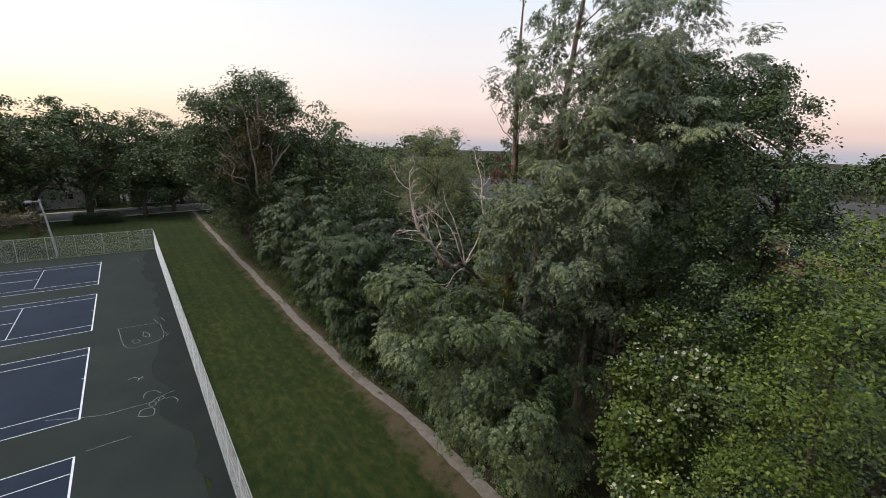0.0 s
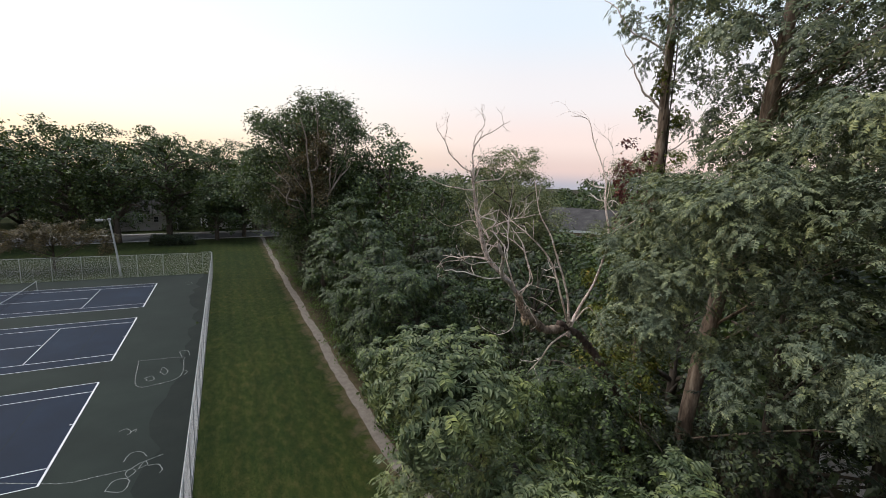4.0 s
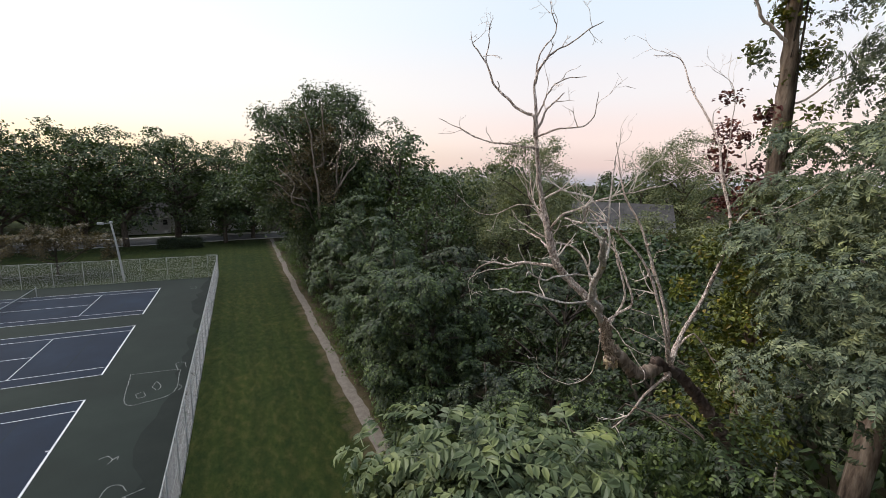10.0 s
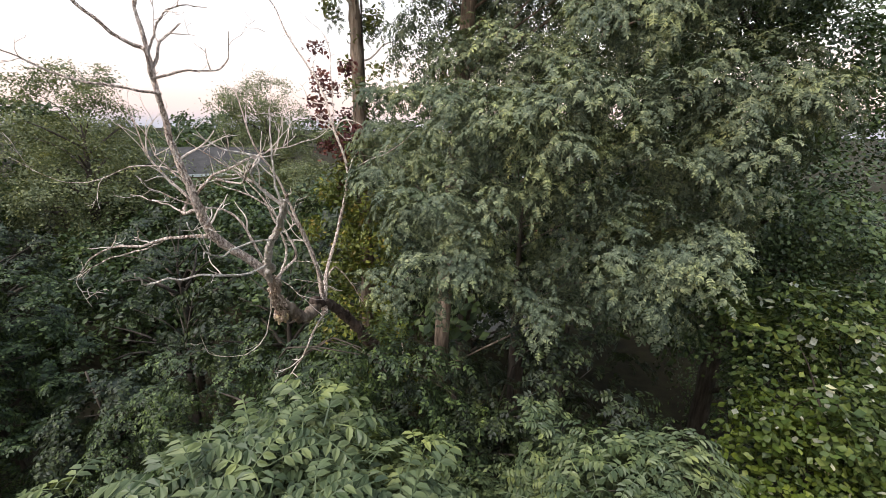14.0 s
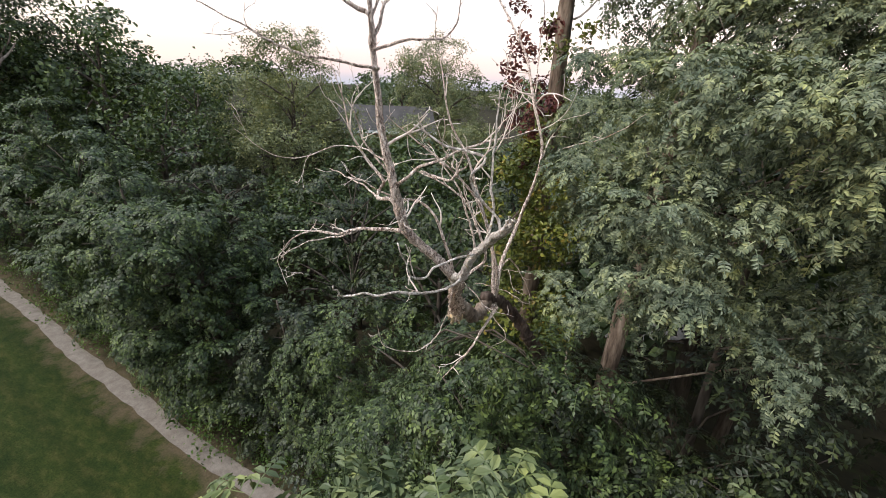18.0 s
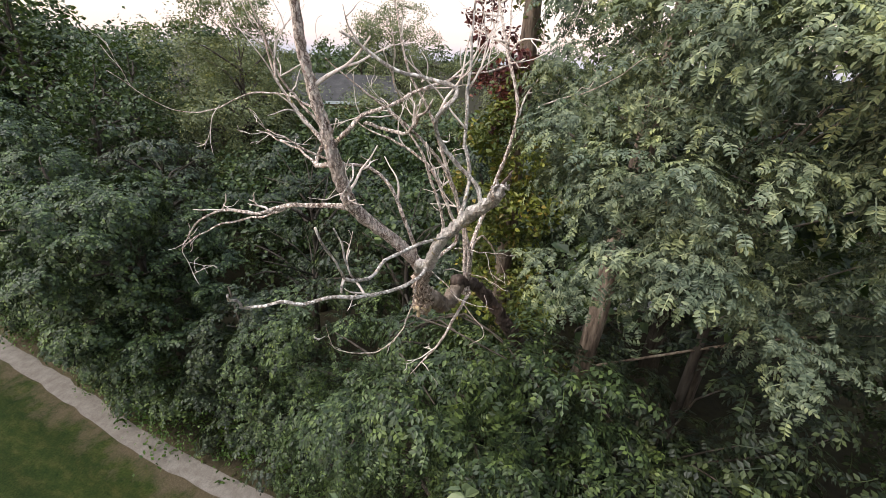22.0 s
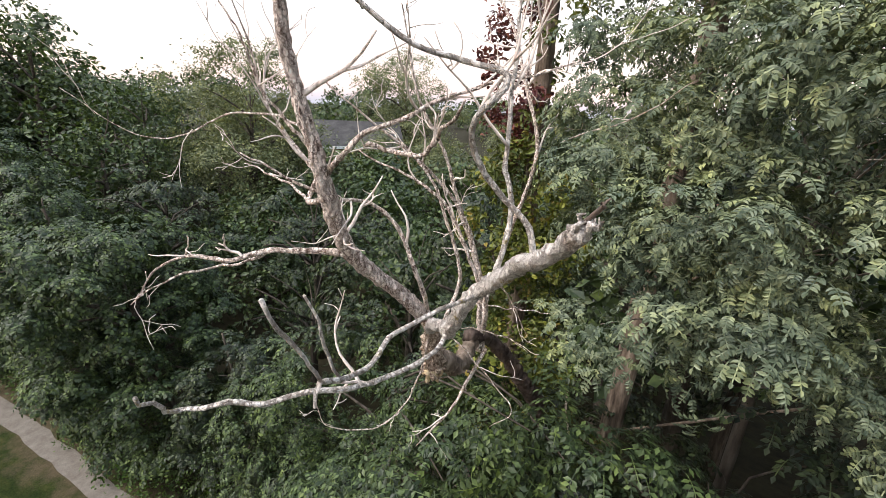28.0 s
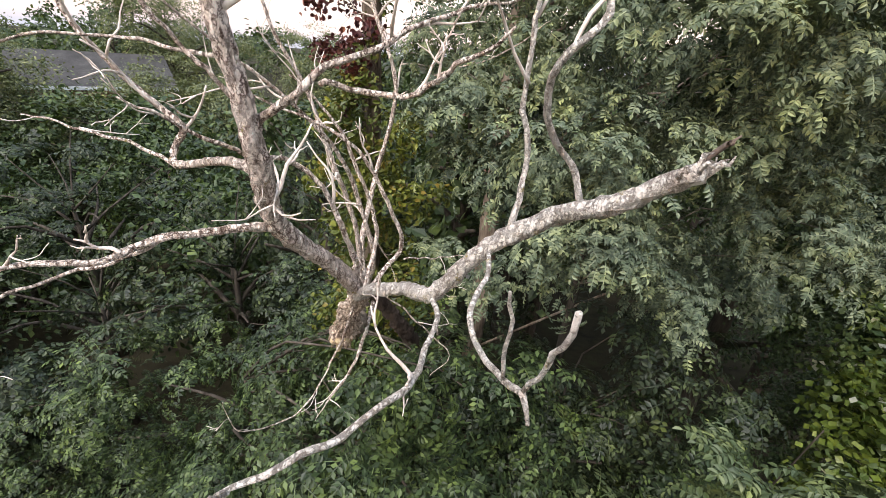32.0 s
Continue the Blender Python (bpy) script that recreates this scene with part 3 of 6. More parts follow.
# trodden path, gently winding along the edge of the wood
py = np.arange(-62, 72, 0.7)
prng = np.random.default_rng(5)
pc = 15.37 + 0.9 * (1 / (1 + np.exp((py + 18) / 2.6))) + 0.25 * np.clip((py - 35) / 25, 0, 2) + 0.07 * np.sin(py * 0.5)
edge = prng.normal(0, 0.045, (2, len(py)))
pl, pr_ = pc - 0.38 + edge[0], pc + 0.38 + edge[1]
pv = np.concatenate([np.stack([pl, py, 0 * py + 0.006], -1), np.stack([pc, py, 0 * py + 0.022], -1), np.stack([pr_, py, 0 * py + 0.006], -1)])
k = np.arange(len(py) - 1)
N = len(py)
pq = np.concatenate([np.stack([k, k + N, k + N + 1, k + 1], -1), np.stack([k + N, k + 2 * N, k + 2 * N + 1, k + N + 1], -1)])
dirt = rough_material("trodden_earth", (0.115, 0.097, 0.081), (0.150, 0.130, 0.112), (0.190, 0.170, 0.150), 2.6, 30.0, 0.95, 0.5)
path_ob = new("path", np_mesh("path", pv, pq, dirt, True))
tagged(path_ob, "narrow trodden path of pale dry earth", "path", kind="structure")

# ---- tennis courts ----
ACRYL_GREEN = rough_material("green_acrylic", (0.008, 0.012, 0.010), (0.011, 0.017, 0.014), (0.016, 0.024, 0.019), 0.18, 60.0, 0.8, 0.15, 0.004)
ACRYL_BLUE = rough_material("blue_acrylic", (0.003, 0.008, 0.019), (0.0045, 0.0112, 0.026), (0.008, 0.019, 0.038), 0.28, 60.0, 0.75, 0.15, 0.004)
ASPHALT = rough_material("worn_asphalt", (0.007, 0.010, 0.009), (0.010, 0.014, 0.012), (0.015, 0.019, 0.016), 0.35, 70.0, 0.9, 0.3, 0.006)
LINE = rough_material("worn_white_paint", (0.42, 0.43, 0.45), (0.58, 0.59, 0.61), (0.66, 0.67, 0.68), 1.5, 30.0, 0.7, 0.1)
CHALK = rough_material("white_chalk", (0.08, 0.09, 0.085), (0.17, 0.18, 0.175), (0.30, 0.31, 0.30), 6.0, 40.0, 0.95, 0.1)
WIRE = rough_material("galvanised_wire", (0.36, 0.36, 0.37), (0.46, 0.46, 0.47), (0.55, 0.55, 0.56), 4.0, 60.0, 0.55, 0.1, spec=0.5)
POST = rough_material("galvanised_post", (0.24, 0.25, 0.25), (0.33, 0.34, 0.34), (0.42, 0.43, 0.43), 3.0, 60.0, 0.5, 0.1, spec=0.5)
NETTING = rough_material("black_net", (0.012, 0.012, 0.013), (0.018, 0.018, 0.020), (0.026, 0.026, 0.028), 3.0, 40.0, 0.9, 0.1)
TAPE = rough_material("white_net_tape", (0.42, 0.43, 0.44), (0.52, 0.53, 0.54), (0.60, 0.61, 0.62), 3.0, 40.0, 0.8, 0.1)

FENCE_X, FENCE_Y = 6.25, 34.0
pad = new("pavement", bpy.data.meshes.new("pavement"))
bm = boxed(-52, -70, -0.3, 5.2, FENCE_Y - 0.1, 0.030)
bm.to_mesh(pad.data)
bm.free()
pad.data.materials.append(ACRYL_GREEN)
tagged(pad, "faded green acrylic surface round the courts", "court surface", kind="structure")
apron = new("pavement", bpy.data.meshes.new("apron"))
bm = bmesh.new()
# the dark strip by the fence has a ragged inner edge
arng = np.random.default_rng(8)
ay = np.arange(-70, FENCE_Y, 1.5)
lo = 4.6 + 0.45 * np.sin(ay * 0.22) + arng.normal(0, 0.3, len(ay))
va = [bm.verts.new((x, y, 0.034)) for x, y in zip(lo, ay)]
vb = [bm.verts.new((FENCE_X - 0.02 + 0.06 * math.sin(y * 1.7), y, 0.034)) for y in ay]
for i in range(len(ay) - 1):
    bm.faces.new((va[i], vb[i], vb[i + 1], va[i + 1]))
r = bmesh.ops.extrude_face_region(bm, geom=list(bm.faces))
bmesh.ops.translate(bm, vec=(0, 0, -0.2), verts=[v for v in r["geom"] if isinstance(v, bmesh.types.BMVert)])
bmesh.ops.recalc_face_normals(bm, faces=list(bm.faces))
bm.to_mesh(apron.data)
bm.free()
apron.data.materials.append(ASPHALT)
tagged(apron, "dark worn asphalt margin along the fence", "asphalt", kind="structure")

WIDE, LONG, GAP = 10.97, 23.77, 3.71


def court(y0):
    """One court: blue field from the baseline x = 0 to x = -23.77, with its lines."""
    c = thing("tennis_court", (-LONG / 2, y0 + WIDE / 2, 0.03), "blue acrylic tennis court with worn white lines", "tennis court", "tennis courts in a row")
    part("field", boxed(-LONG, y0, -0.2, 0, y0 + WIDE, 0.036), ACRYL_BLUE, c)
    h, w = 0.041, 0.06

    def line(name, xa, ya, xb, yb):
        part(name, boxed(xa, ya, 0.02, xb, yb, h), LINE, c)

    line("baseline", -0.09, y0 + 0.052, 0.01, y0 + WIDE - 0.052)
    line("baseline", -LONG - 0.01, y0 + 0.052, -LONG + 0.09, y0 + WIDE - 0.052)
    for y in (y0, y0 + WIDE - 0.05):
        line("doubles_sideline", -LONG, y, 0.0, y + 0.05)
    for y in (y0 + 1.37, y0 + WIDE - 1.42):
        line("singles_sideline", -LONG + 0.1, y, -0.1, y + 0.05)
    for x in (-5.485, -LONG + 5.485):
        line("service_line", x - 0.05, y0 + 1.425, x, y0 + WIDE - 1.425)
    line("centre_line", -LONG + 5.49, y0 + WIDE / 2 - 0.03, -5.54, y0 + WIDE / 2 + 0.03)
    line("centre_mark", -0.25, y0 + WIDE / 2 - 0.03, -0.095, y0 + WIDE / 2 + 0.03)
    # a mended seam across the back of the field
    part("seam", boxed(-2.62, y0 + 1.6, 0.02, -2.59, y0 + WIDE - 1.5, 0.0395), ACRYL_GREEN, c, "faint mended seam")
    # net
    net = thing("tennis_net", (-LONG / 2, y0 + WIDE / 2, 0.03), "sagging dark tennis net with a pale tape", "tennis net", "tennis nets")
    x = -LONG / 2
    for y in (y0 - 0.55, y0 + WIDE + 0.55):
        limb("post", [(x, y, 0.0, 0.04), (x, y, 0.5, 0.04), (x, y, 1.08, 0.04)], POST, net, sides=8, rough=0.0, step=0.5)
    ys = np.linspace(y0 - 0.5, y0 + WIDE + 0.5, 25)
    top = 1.05 - 0.13 * (1 - ((ys - y0 - WIDE / 2) / (WIDE / 2 + 0.5)) ** 2)
    bits = []
    for y, t in zip(np.linspace(ys[0], ys[-1], 150), np.interp(np.linspace(ys[0], ys[-1], 150), ys, top)):
        bits.append((np.array([(x, y - 0.0035, 0.08), (x, y + 0.0035, 0.08), (x, y + 0.0035, t), (x, y - 0.0035, t)]), np.array([[0, 1, 2, 3]])))
    for s in np.linspace(0.08, 1.0, 16):
        v = np.concatenate([np.stack([0 * ys + x + 0.003, ys, 0.08 + (top - 0.08) * s - 0.0035], -1), np.stack([0 * ys + x + 0.003, ys, 0.08 + (top - 0.08) * s + 0.0035], -1)])
        k = np.arange(24)
        bits.append((v, np.stack([k, k + 1, k + 26, k + 25], -1)))
    part("netting", np_mesh("netting", *joined(bits), NETTING), None, net)
    bt = []
    for a in range(24):
        bt.append((np.array([(x + s * 0.012, ys[a + e], top[a + e] + dz) for s, dz in ((-1, -0.06), (1, -0.06), (1, 0.0), (-1, 0.0)) for e in (0, 1)]), np.array([[0, 1, 3, 2], [2, 3, 5, 4], [4, 5, 7, 6], [6, 7, 1, 0]])))
    part("tape", np_mesh("tape", *joined(bt), TAPE), None, net, "off-white net tape")


for row in range(2, -4, -1):
    court(row * (WIDE + GAP) - WIDE)


# ---- chain-link fence ----
def fence(a, b, height, label, spacing=3.0, mesh_step=0.075):
    """Posts, rails and woven wire from a to b."""
    a, b = np.array(a, float), np.array(b, float)
    length = np.linalg.norm(b - a)
    way = (b - a) / length
    out = np.array([-way[1], way[0]])
    f = thing("chain_link_fence", (*((a + b) / 2), 0.0), label, "fence", "fences round the courts")

    def at(s, z, o=0.0):
        p = a + way * s + out * o
        return (p[0], p[1], z)

    count = int(round(length / spacing))
    for i in range(count + 1):
        s = length * i / count
        r = 0.04 if i in (0, count) else 0.028
        limb("post", [(*at(s, -0.1), r), (*at(s, height / 2), r), (*at(s, height + 0.05), r)], POST, f, sides=8, rough=0.0, step=1.0)
    for z, r, nm in ((height, 0.021, "top_rail"), (0.06, 0.006, "tension_wire"), (height / 2, 0.010, "middle_rail")):
        limb(nm, [(*at(0, z), r), (*at(length / 2, z), r), (*at(length, z), r)], POST, f, sides=6, rough=0.0, step=2.0)
    # the wires cross at 45 degrees, on either side of a plane
    s0 = np.arange(-height, length, mesh_step)
    bits_v, bits_q = [], []
    r = 0.0021
    for sg in (1, -1):
        lo = np.clip(s0 if sg > 0 else s0 + height, 0, length)
        hi = np.clip(s0 + height if sg > 0 else s0, 0, length)
        zl = np.where(sg > 0, lo - s0, s0 + height - lo)
        zh = np.where(sg > 0, hi - s0, s0 + height - hi)
        lo_p = np.stack([*(a[:, None] + way[:, None] * lo + out[:, None] * (0.034 + 0.0025 * sg)), zl + 0.05], -1)
        hi_p = np.stack([*(a[:, None] + way[:, None] * hi + out[:, None] * (0.034 + 0.0025 * sg)), zh * 0.985 + 0.05], -1)
        along = np.array([way[0], way[1], 0.0]) * 0.7071 * r
        up = np.array([0, 0, 0.7071 * r])
        cross = along - up * sg
        o3 = np.array([out[0], out[1], 0.0]) * r
        ring = [cross, o3, -cross]
        v = np.stack([p + c for p in (lo_p, hi_p) for c in ring], 1)
        q = np.array([[0, 1, 4, 3], [1, 2, 5, 4], [2, 0, 3, 5]])
        bits_v.append(v.reshape(-1, 3))
        bits_q.append((q[None] + (np.arange(len(s0)) * 6)[:, None, None]).reshape(-1, 4))
    v, q = joined(list(zip(bits_v, bits_q)))
    part("wire_mesh", np_mesh("wire_mesh", v, q, WIRE), None, f, "woven galvanised wire")
    return f


fence((FENCE_X, -66.0), (FENCE_X, FENCE_Y), 3.05, "tall galvanised chain-link fence beside the lawn")
fence((FENCE_X - 0.1, FENCE_Y), (-50.0, FENCE_Y), 3.05, "tall galvanised chain-link fence behind the courts")


# gate frame in the far corner of the fence
gate = thing("gate", (5.6, FENCE_Y - 0.15, 0.0), "galvanised gate frame with bars in the corner of the fence", "gate")
for gx_ in (5.0, 6.1):
    limb("post", [(gx_, FENCE_Y - 0.15, -0.05, 0.03), (gx_, FENCE_Y - 0.15, 1.5, 0.03), (gx_, FENCE_Y - 0.15, 3.3, 0.03)], POST, gate, sides=8, rough=0.0, step=1.0)
for gz in (0.25, 2.35, 2.75, 3.2):
    limb("rail", [(5.0, FENCE_Y - 0.15, gz, 0.022), (5.5, FENCE_Y - 0.15, gz, 0.022), (6.1, FENCE_Y - 0.15, gz, 0.022)], POST, gate, sides=6, rough=0.0, step=1.0)

# chalk drawings on the dark asphalt and green surface
chalk = thing("chalk_drawing", (3.0, -7.0, 0.034), "children's white chalk drawings on the court surface", "drawing")


def stroke(points, width=0.05, seed=0):
    """A wavering chalk line, laid flat."""
    rng = np.random.default_rng(seed)
    line = spline([(x, y, 0, 1) for x, y in points], 0.12)[:, :2]
    line = line + rng.normal(0, 0.012, line.shape)
    tan = np.gradient(line, axis=0)
    nrm = np.stack([-tan[:, 1], tan[:, 0]], -1) / (np.linalg.norm(tan, axis=1, keepdims=True) + 1e-9)
    w = width * rng.uniform(0.5, 1.1, len(line))[:, None] / 2
    z = np.full((len(line), 1), 0.0375)
    v = np.concatenate([np.hstack([line - nrm * w, z]), np.hstack([line + nrm * w, z])])
    k = np.arange(len(line) - 1)
    part("stroke", np_mesh("stroke", v, np.stack([k, k + 1, k + 1 + len(line), k + len(line)], -1), CHALK), None, chalk)


stroke([(1.76, 3.02), (2.25, -1.39), (3.37, -1.79), (4.79, -0.99), (4.80, 1.95), (4.59, 2.63), (1.87, 2.97)], seed=49)
stroke([(4.67, 2.50), (4.42, 3.85), (4.97, 3.84), (5.14, 2.81)], seed=22)
stroke([(3.45, 0.24), (3.56, 1.06), (3.94, 0.20), (3.79, -0.32), (3.45, 0.24)], seed=5)
stroke([(2.64, -0.49), (3.00, -0.23), (3.23, -0.89), (2.89, -1.06), (2.64, -0.49)], seed=29)
stroke([(5.03, -0.84), (5.20, -0.33), (5.00, 0.02)], seed=0)
stroke([(2.33, -7.31), (2.64, -7.16), (2.96, -7.58), (2.80, -7.88)], seed=27)
stroke([(2.96, -7.58), (3.15, -7.38), (3.14, -7.66)], seed=31)
stroke([(3.07, -10.44), (3.24, -9.83), (3.69, -9.83), (4.04, -10.39)], seed=53)
stroke([(3.47, -11.30), (3.79, -10.91), (4.32, -10.69), (4.76, -10.53)], seed=83)
stroke([(3.47, -11.88), (3.73, -11.53), (3.46, -11.15), (3.34, -11.58), (3.47, -11.88)], seed=54)
stroke([(3.83, -11.34), (4.18, -11.15), (3.98, -10.79), (3.83, -11.34)], seed=83)
stroke([(4.19, -11.26), (4.61, -11.31), (4.84, -11.84), (4.76, -12.10)], seed=82)
stroke([(2.73, -12.55), (2.96, -11.87), (3.56, -12.07), (3.42, -12.86), (2.73, -12.55)], seed=64)
stroke([(-1.60, -10.00), (-0.24, -10.65), (1.12, -11.20), (2.43, -11.22), (3.47, -11.25)], seed=28)
stroke([(0.42, -14.51), (1.32, -14.44), (2.37, -14.43)], seed=46)
stroke([(3.11, 28.90), (3.73, 28.99), (3.95, 27.69), (3.34, 27.62)], seed=24)

# ---- street behind the courts ----
ROAD = rough_material("street_asphalt", (0.075, 0.076, 0.080), (0.105, 0.106, 0.110), (0.135, 0.135, 0.138), 0.3, 30.0, 0.9, 0.2)
CONCRETE = rough_material("kerb_concrete", (0.26, 0.25, 0.24), (0.34, 0.33, 0.32), (0.42, 0.41, 0.40), 0.6, 25.0, 0.9, 0.2)


def slab(name, y0, y1, z0, z1, mat, label, category, turn=10.0):
    ob = new(name, bpy.data.meshes.new(name))
    b2 = boxed(-150, y0, z0, 22, y1, z1)
    b2.to_mesh(ob.data)
    b2.free()
    ob.data.materials.append(mat)
    ob.matrix_world = pose(0, 69.5, 0, 0, 0, turn)
    return tagged(ob, label, category, kind="structure")


slab("road", 0.0, 9.0, -0.3, 0.02, ROAD, "grey asphalt street", "road")
slab("kerb", -0.18, 0.0, -0.3, 0.14, CONCRETE, "pale concrete kerb", "kerb")
slab("kerb", 9.0, 9.2, -0.3, 0.16, CONCRETE, "pale concrete kerb", "kerb")
slab("pavement", 10.6, 12.2, -0.3, 0.10, CONCRETE, "pale concrete footway", "pavement")

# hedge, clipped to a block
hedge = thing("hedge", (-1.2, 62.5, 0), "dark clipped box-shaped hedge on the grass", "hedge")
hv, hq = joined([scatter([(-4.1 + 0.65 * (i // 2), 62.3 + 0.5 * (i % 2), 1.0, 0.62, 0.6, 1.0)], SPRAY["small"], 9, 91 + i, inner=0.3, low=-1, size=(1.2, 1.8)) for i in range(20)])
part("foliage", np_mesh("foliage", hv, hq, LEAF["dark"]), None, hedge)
for i in range(6):
    limb("stem", [(-3.6 + i, 62.5, -0.05, 0.05), (-3.55 + i, 62.5, 0.5, 0.04), (-3.6 + i, 62.5, 1.2, 0.01)], BARK_PLAIN, hedge, sides=6)

pole = thing("lamp_post", (-4.9, 35.2, 0), "leaning grey floodlight pole behind the fence", "lamp post")
limb("pole", [(-4.8, 35.2, -0.2, 0.14), (-5.15, 35.2, 4.0, 0.12), (-5.6, 35.2, 7.7, 0.10)], POST, pole, sides=10, rough=0.0, step=1.0)
part("lamp_head", boxed(-7.0, 34.9, 7.55, -6.3, 35.35, 7.85, bevel=0.05), POST, pole)
part("lamp_head", boxed(-5.75, 34.9, 7.68, -5.4, 35.35, 7.95, bevel=0.05), POST, pole)
limb("arm", [(-6.4, 35.15, 7.7, 0.04), (-6.0, 35.15, 7.72, 0.04), (-5.55, 35.15, 7.7, 0.04)], POST, pole, sides=6, rough=0.0, step=0.4)


# ---- houses glimpsed between the trees ----
BRICK = rough_material("red_brick_wall", (0.20, 0.105, 0.080), (0.29, 0.160, 0.125), (0.36, 0.215, 0.170), 2.0, 14.0, 0.9, 0.3)
ROOF = rough_material("grey_shingles", (0.036, 0.034, 0.034), (0.056, 0.052, 0.052), (0.080, 0.075, 0.073), 1.2, 9.0, 0.9, 0.4)
PAINT = rough_material("white_trim_paint", (0.62, 0.62, 0.64), (0.74, 0.74, 0.76), (0.80, 0.80, 0.82), 1.0, 12.0, 0.6, 0.05)
SIDING = rough_material("pale_siding", (0.42, 0.42, 0.44), (0.52, 0.52, 0.54), (0.60, 0.60, 0.62), 0.8, 12.0, 0.7, 0.1)
mg, gn, gl, gb = material("window_glass", 0.08, 0.6)
gb.inputs["Base Color"].default_value = (0.03, 0.035, 0.045, 1)


def house(x, y, z, long, deep, eave, ridge, turn, wall, label, group="houses behind the trees"):
    """A gabled house, its ridge along its own x axis."""
    h = thing("house", (x, y, z), label, "house", group)
    m = pose(x, y, z, 0, 0, turn)

    def put(name, b2, mat, parent=None, text=""):
        b2.transform(m)
        return part(name, b2, mat, parent or h, text)

    a, b = long / 2, deep / 2
    for sg in (-1, 1):
        put("wall", boxed(-a, sg * b - 0.15, -1.5, a, sg * b + 0.15, eave), wall)
        gb2 = bmesh.new()
        pts = [(-b + 0.15, -1.5), (b - 0.15, -1.5), (b - 0.15, eave), (0, ridge - 0.15), (-b + 0.15, eave)]
        f0 = gb2.faces.new([gb2.verts.new((sg * (a - 0.15), py_, pz)) for py_, pz in pts])
        rr = bmesh.ops.extrude_face_region(gb2, geom=[f0])
        bmesh.ops.translate(gb2, vec=(sg * 0.148, 0, 0), verts=[v for v in rr["geom"] if isinstance(v, bmesh.types.BMVert)])
        bmesh.ops.recalc_face_normals(gb2, faces=list(gb2.faces))
        put("gable_wall", gb2, wall)
        rb = bmesh.new()
        o = 0.55
        slope = (ridge - eave) / b
        pr2 = [(sg * (b + o), eave - slope * o), (sg * 0.01, ridge), (sg * 0.01, ridge + 0.16), (sg * (b + o), eave - slope * o + 0.16)]
        f1 = rb.faces.new([rb.verts.new((-a - 0.4, py_, pz)) for py_, pz in pr2])
        rr = bmesh.ops.extrude_face_region(rb, geom=[f1])
        bmesh.ops.translate(rb, vec=(2 * a + 0.8, 0, 0), verts=[v for v in rr["geom"] if isinstance(v, bmesh.types.BMVert)])
        bmesh.ops.recalc_face_normals(rb, faces=list(rb.faces))
        roof = put("roof", rb, ROOF)
        put("fascia", boxed(-a - 0.4, sg * (b + o + 0.03) - 0.025, eave - slope * o - 0.10, a + 0.4, sg * (b + o + 0.03) + 0.025, eave - slope * o + 0.16), PAINT, None, "white eaves board")
        for k2 in range(4):
            wx = -a + long * (k2 + 0.5) / 4
            w = put("window", boxed(wx - 0.55, sg * (b + 0.16) - 0.04, eave - 2.2, wx + 0.55, sg * (b + 0.16) + 0.04, eave - 0.8), PAINT)
            for half in (0, 1):
                put("pane", boxed(wx - 0.47, sg * (b + 0.205) - 0.008, eave - 2.12 + 0.68 * half, wx + 0.47, sg * (b + 0.205) + 0.008, eave - 1.5 + 0.62 * half), mg, w)
    return h


house(47.5, 1.8, 4.4, 9.5, 8, 5.6, 7.6, 132, BRICK, "brick house with a grey shingle roof and white eaves")
house(54.0, -33.2, 4.0, 13, 9, 6.2, 8.6, 85, BRICK, "brick house with a pale roof behind the wood")
house(36.5, -29.0, float(rise(36.5, 0)), 7, 6, 3.2, 5.0, 20, SIDING, "pale garage with a grey roof behind the wood")
house(-9.0, 91.0, 0.0, 12, 8, 4.2, 7.0, 12, SIDING, "pale house across the street")
house(9.0, 94.0, 0.0, 12, 8, 4.2, 7.0, 12, PAINT, "white house across the street")


# ---- the wood along the path ----
# ailanthus that leans out over the path under the camera
tree("ailanthus_tree", "ailanthus with drooping grey-green feathered leaves, leaning over the path",
     [(17.4, -31.6, -0.1, 0.20), (15.6, -31.4, 4.5, 0.16), (13.2, -30.8, 8.2, 0.10), (11.6, -30.2, 10.6, 0.04)],
     [(11.6, -29.0, 9.9, 0.9, 0.9, 0.7), (10.9, -30.5, 10.1, 0.9, 0.9, 0.7), (12.4, -31.6, 9.4, 1.1, 1.1, 0.8), (13.3, -30.3, 8.6, 1.0, 1.0, 0.8), (14.3, -30.8, 8.0, 0.8, 0.8, 0.7), (12.7, -32.6, 8.2, 1.3, 1.3, 1.0),
          (14.9, -32.6, 5.7, 1.5, 1.4, 1.3), (13.0, -30.6, 7.3, 1.4, 1.4, 1.1), (14.2, -29.6, 6.4, 1.4, 1.4, 1.2), (13.6, -32.6, 6.2, 1.3, 1.3, 1.1)],
     "ailanthus", "locust_far", 7.0, 100, inner=0.12, fill=1.2, bunch=4, spread=0.3, size=(0.95, 1.35))
front = bpy.data.objects["ailanthus_tree"]
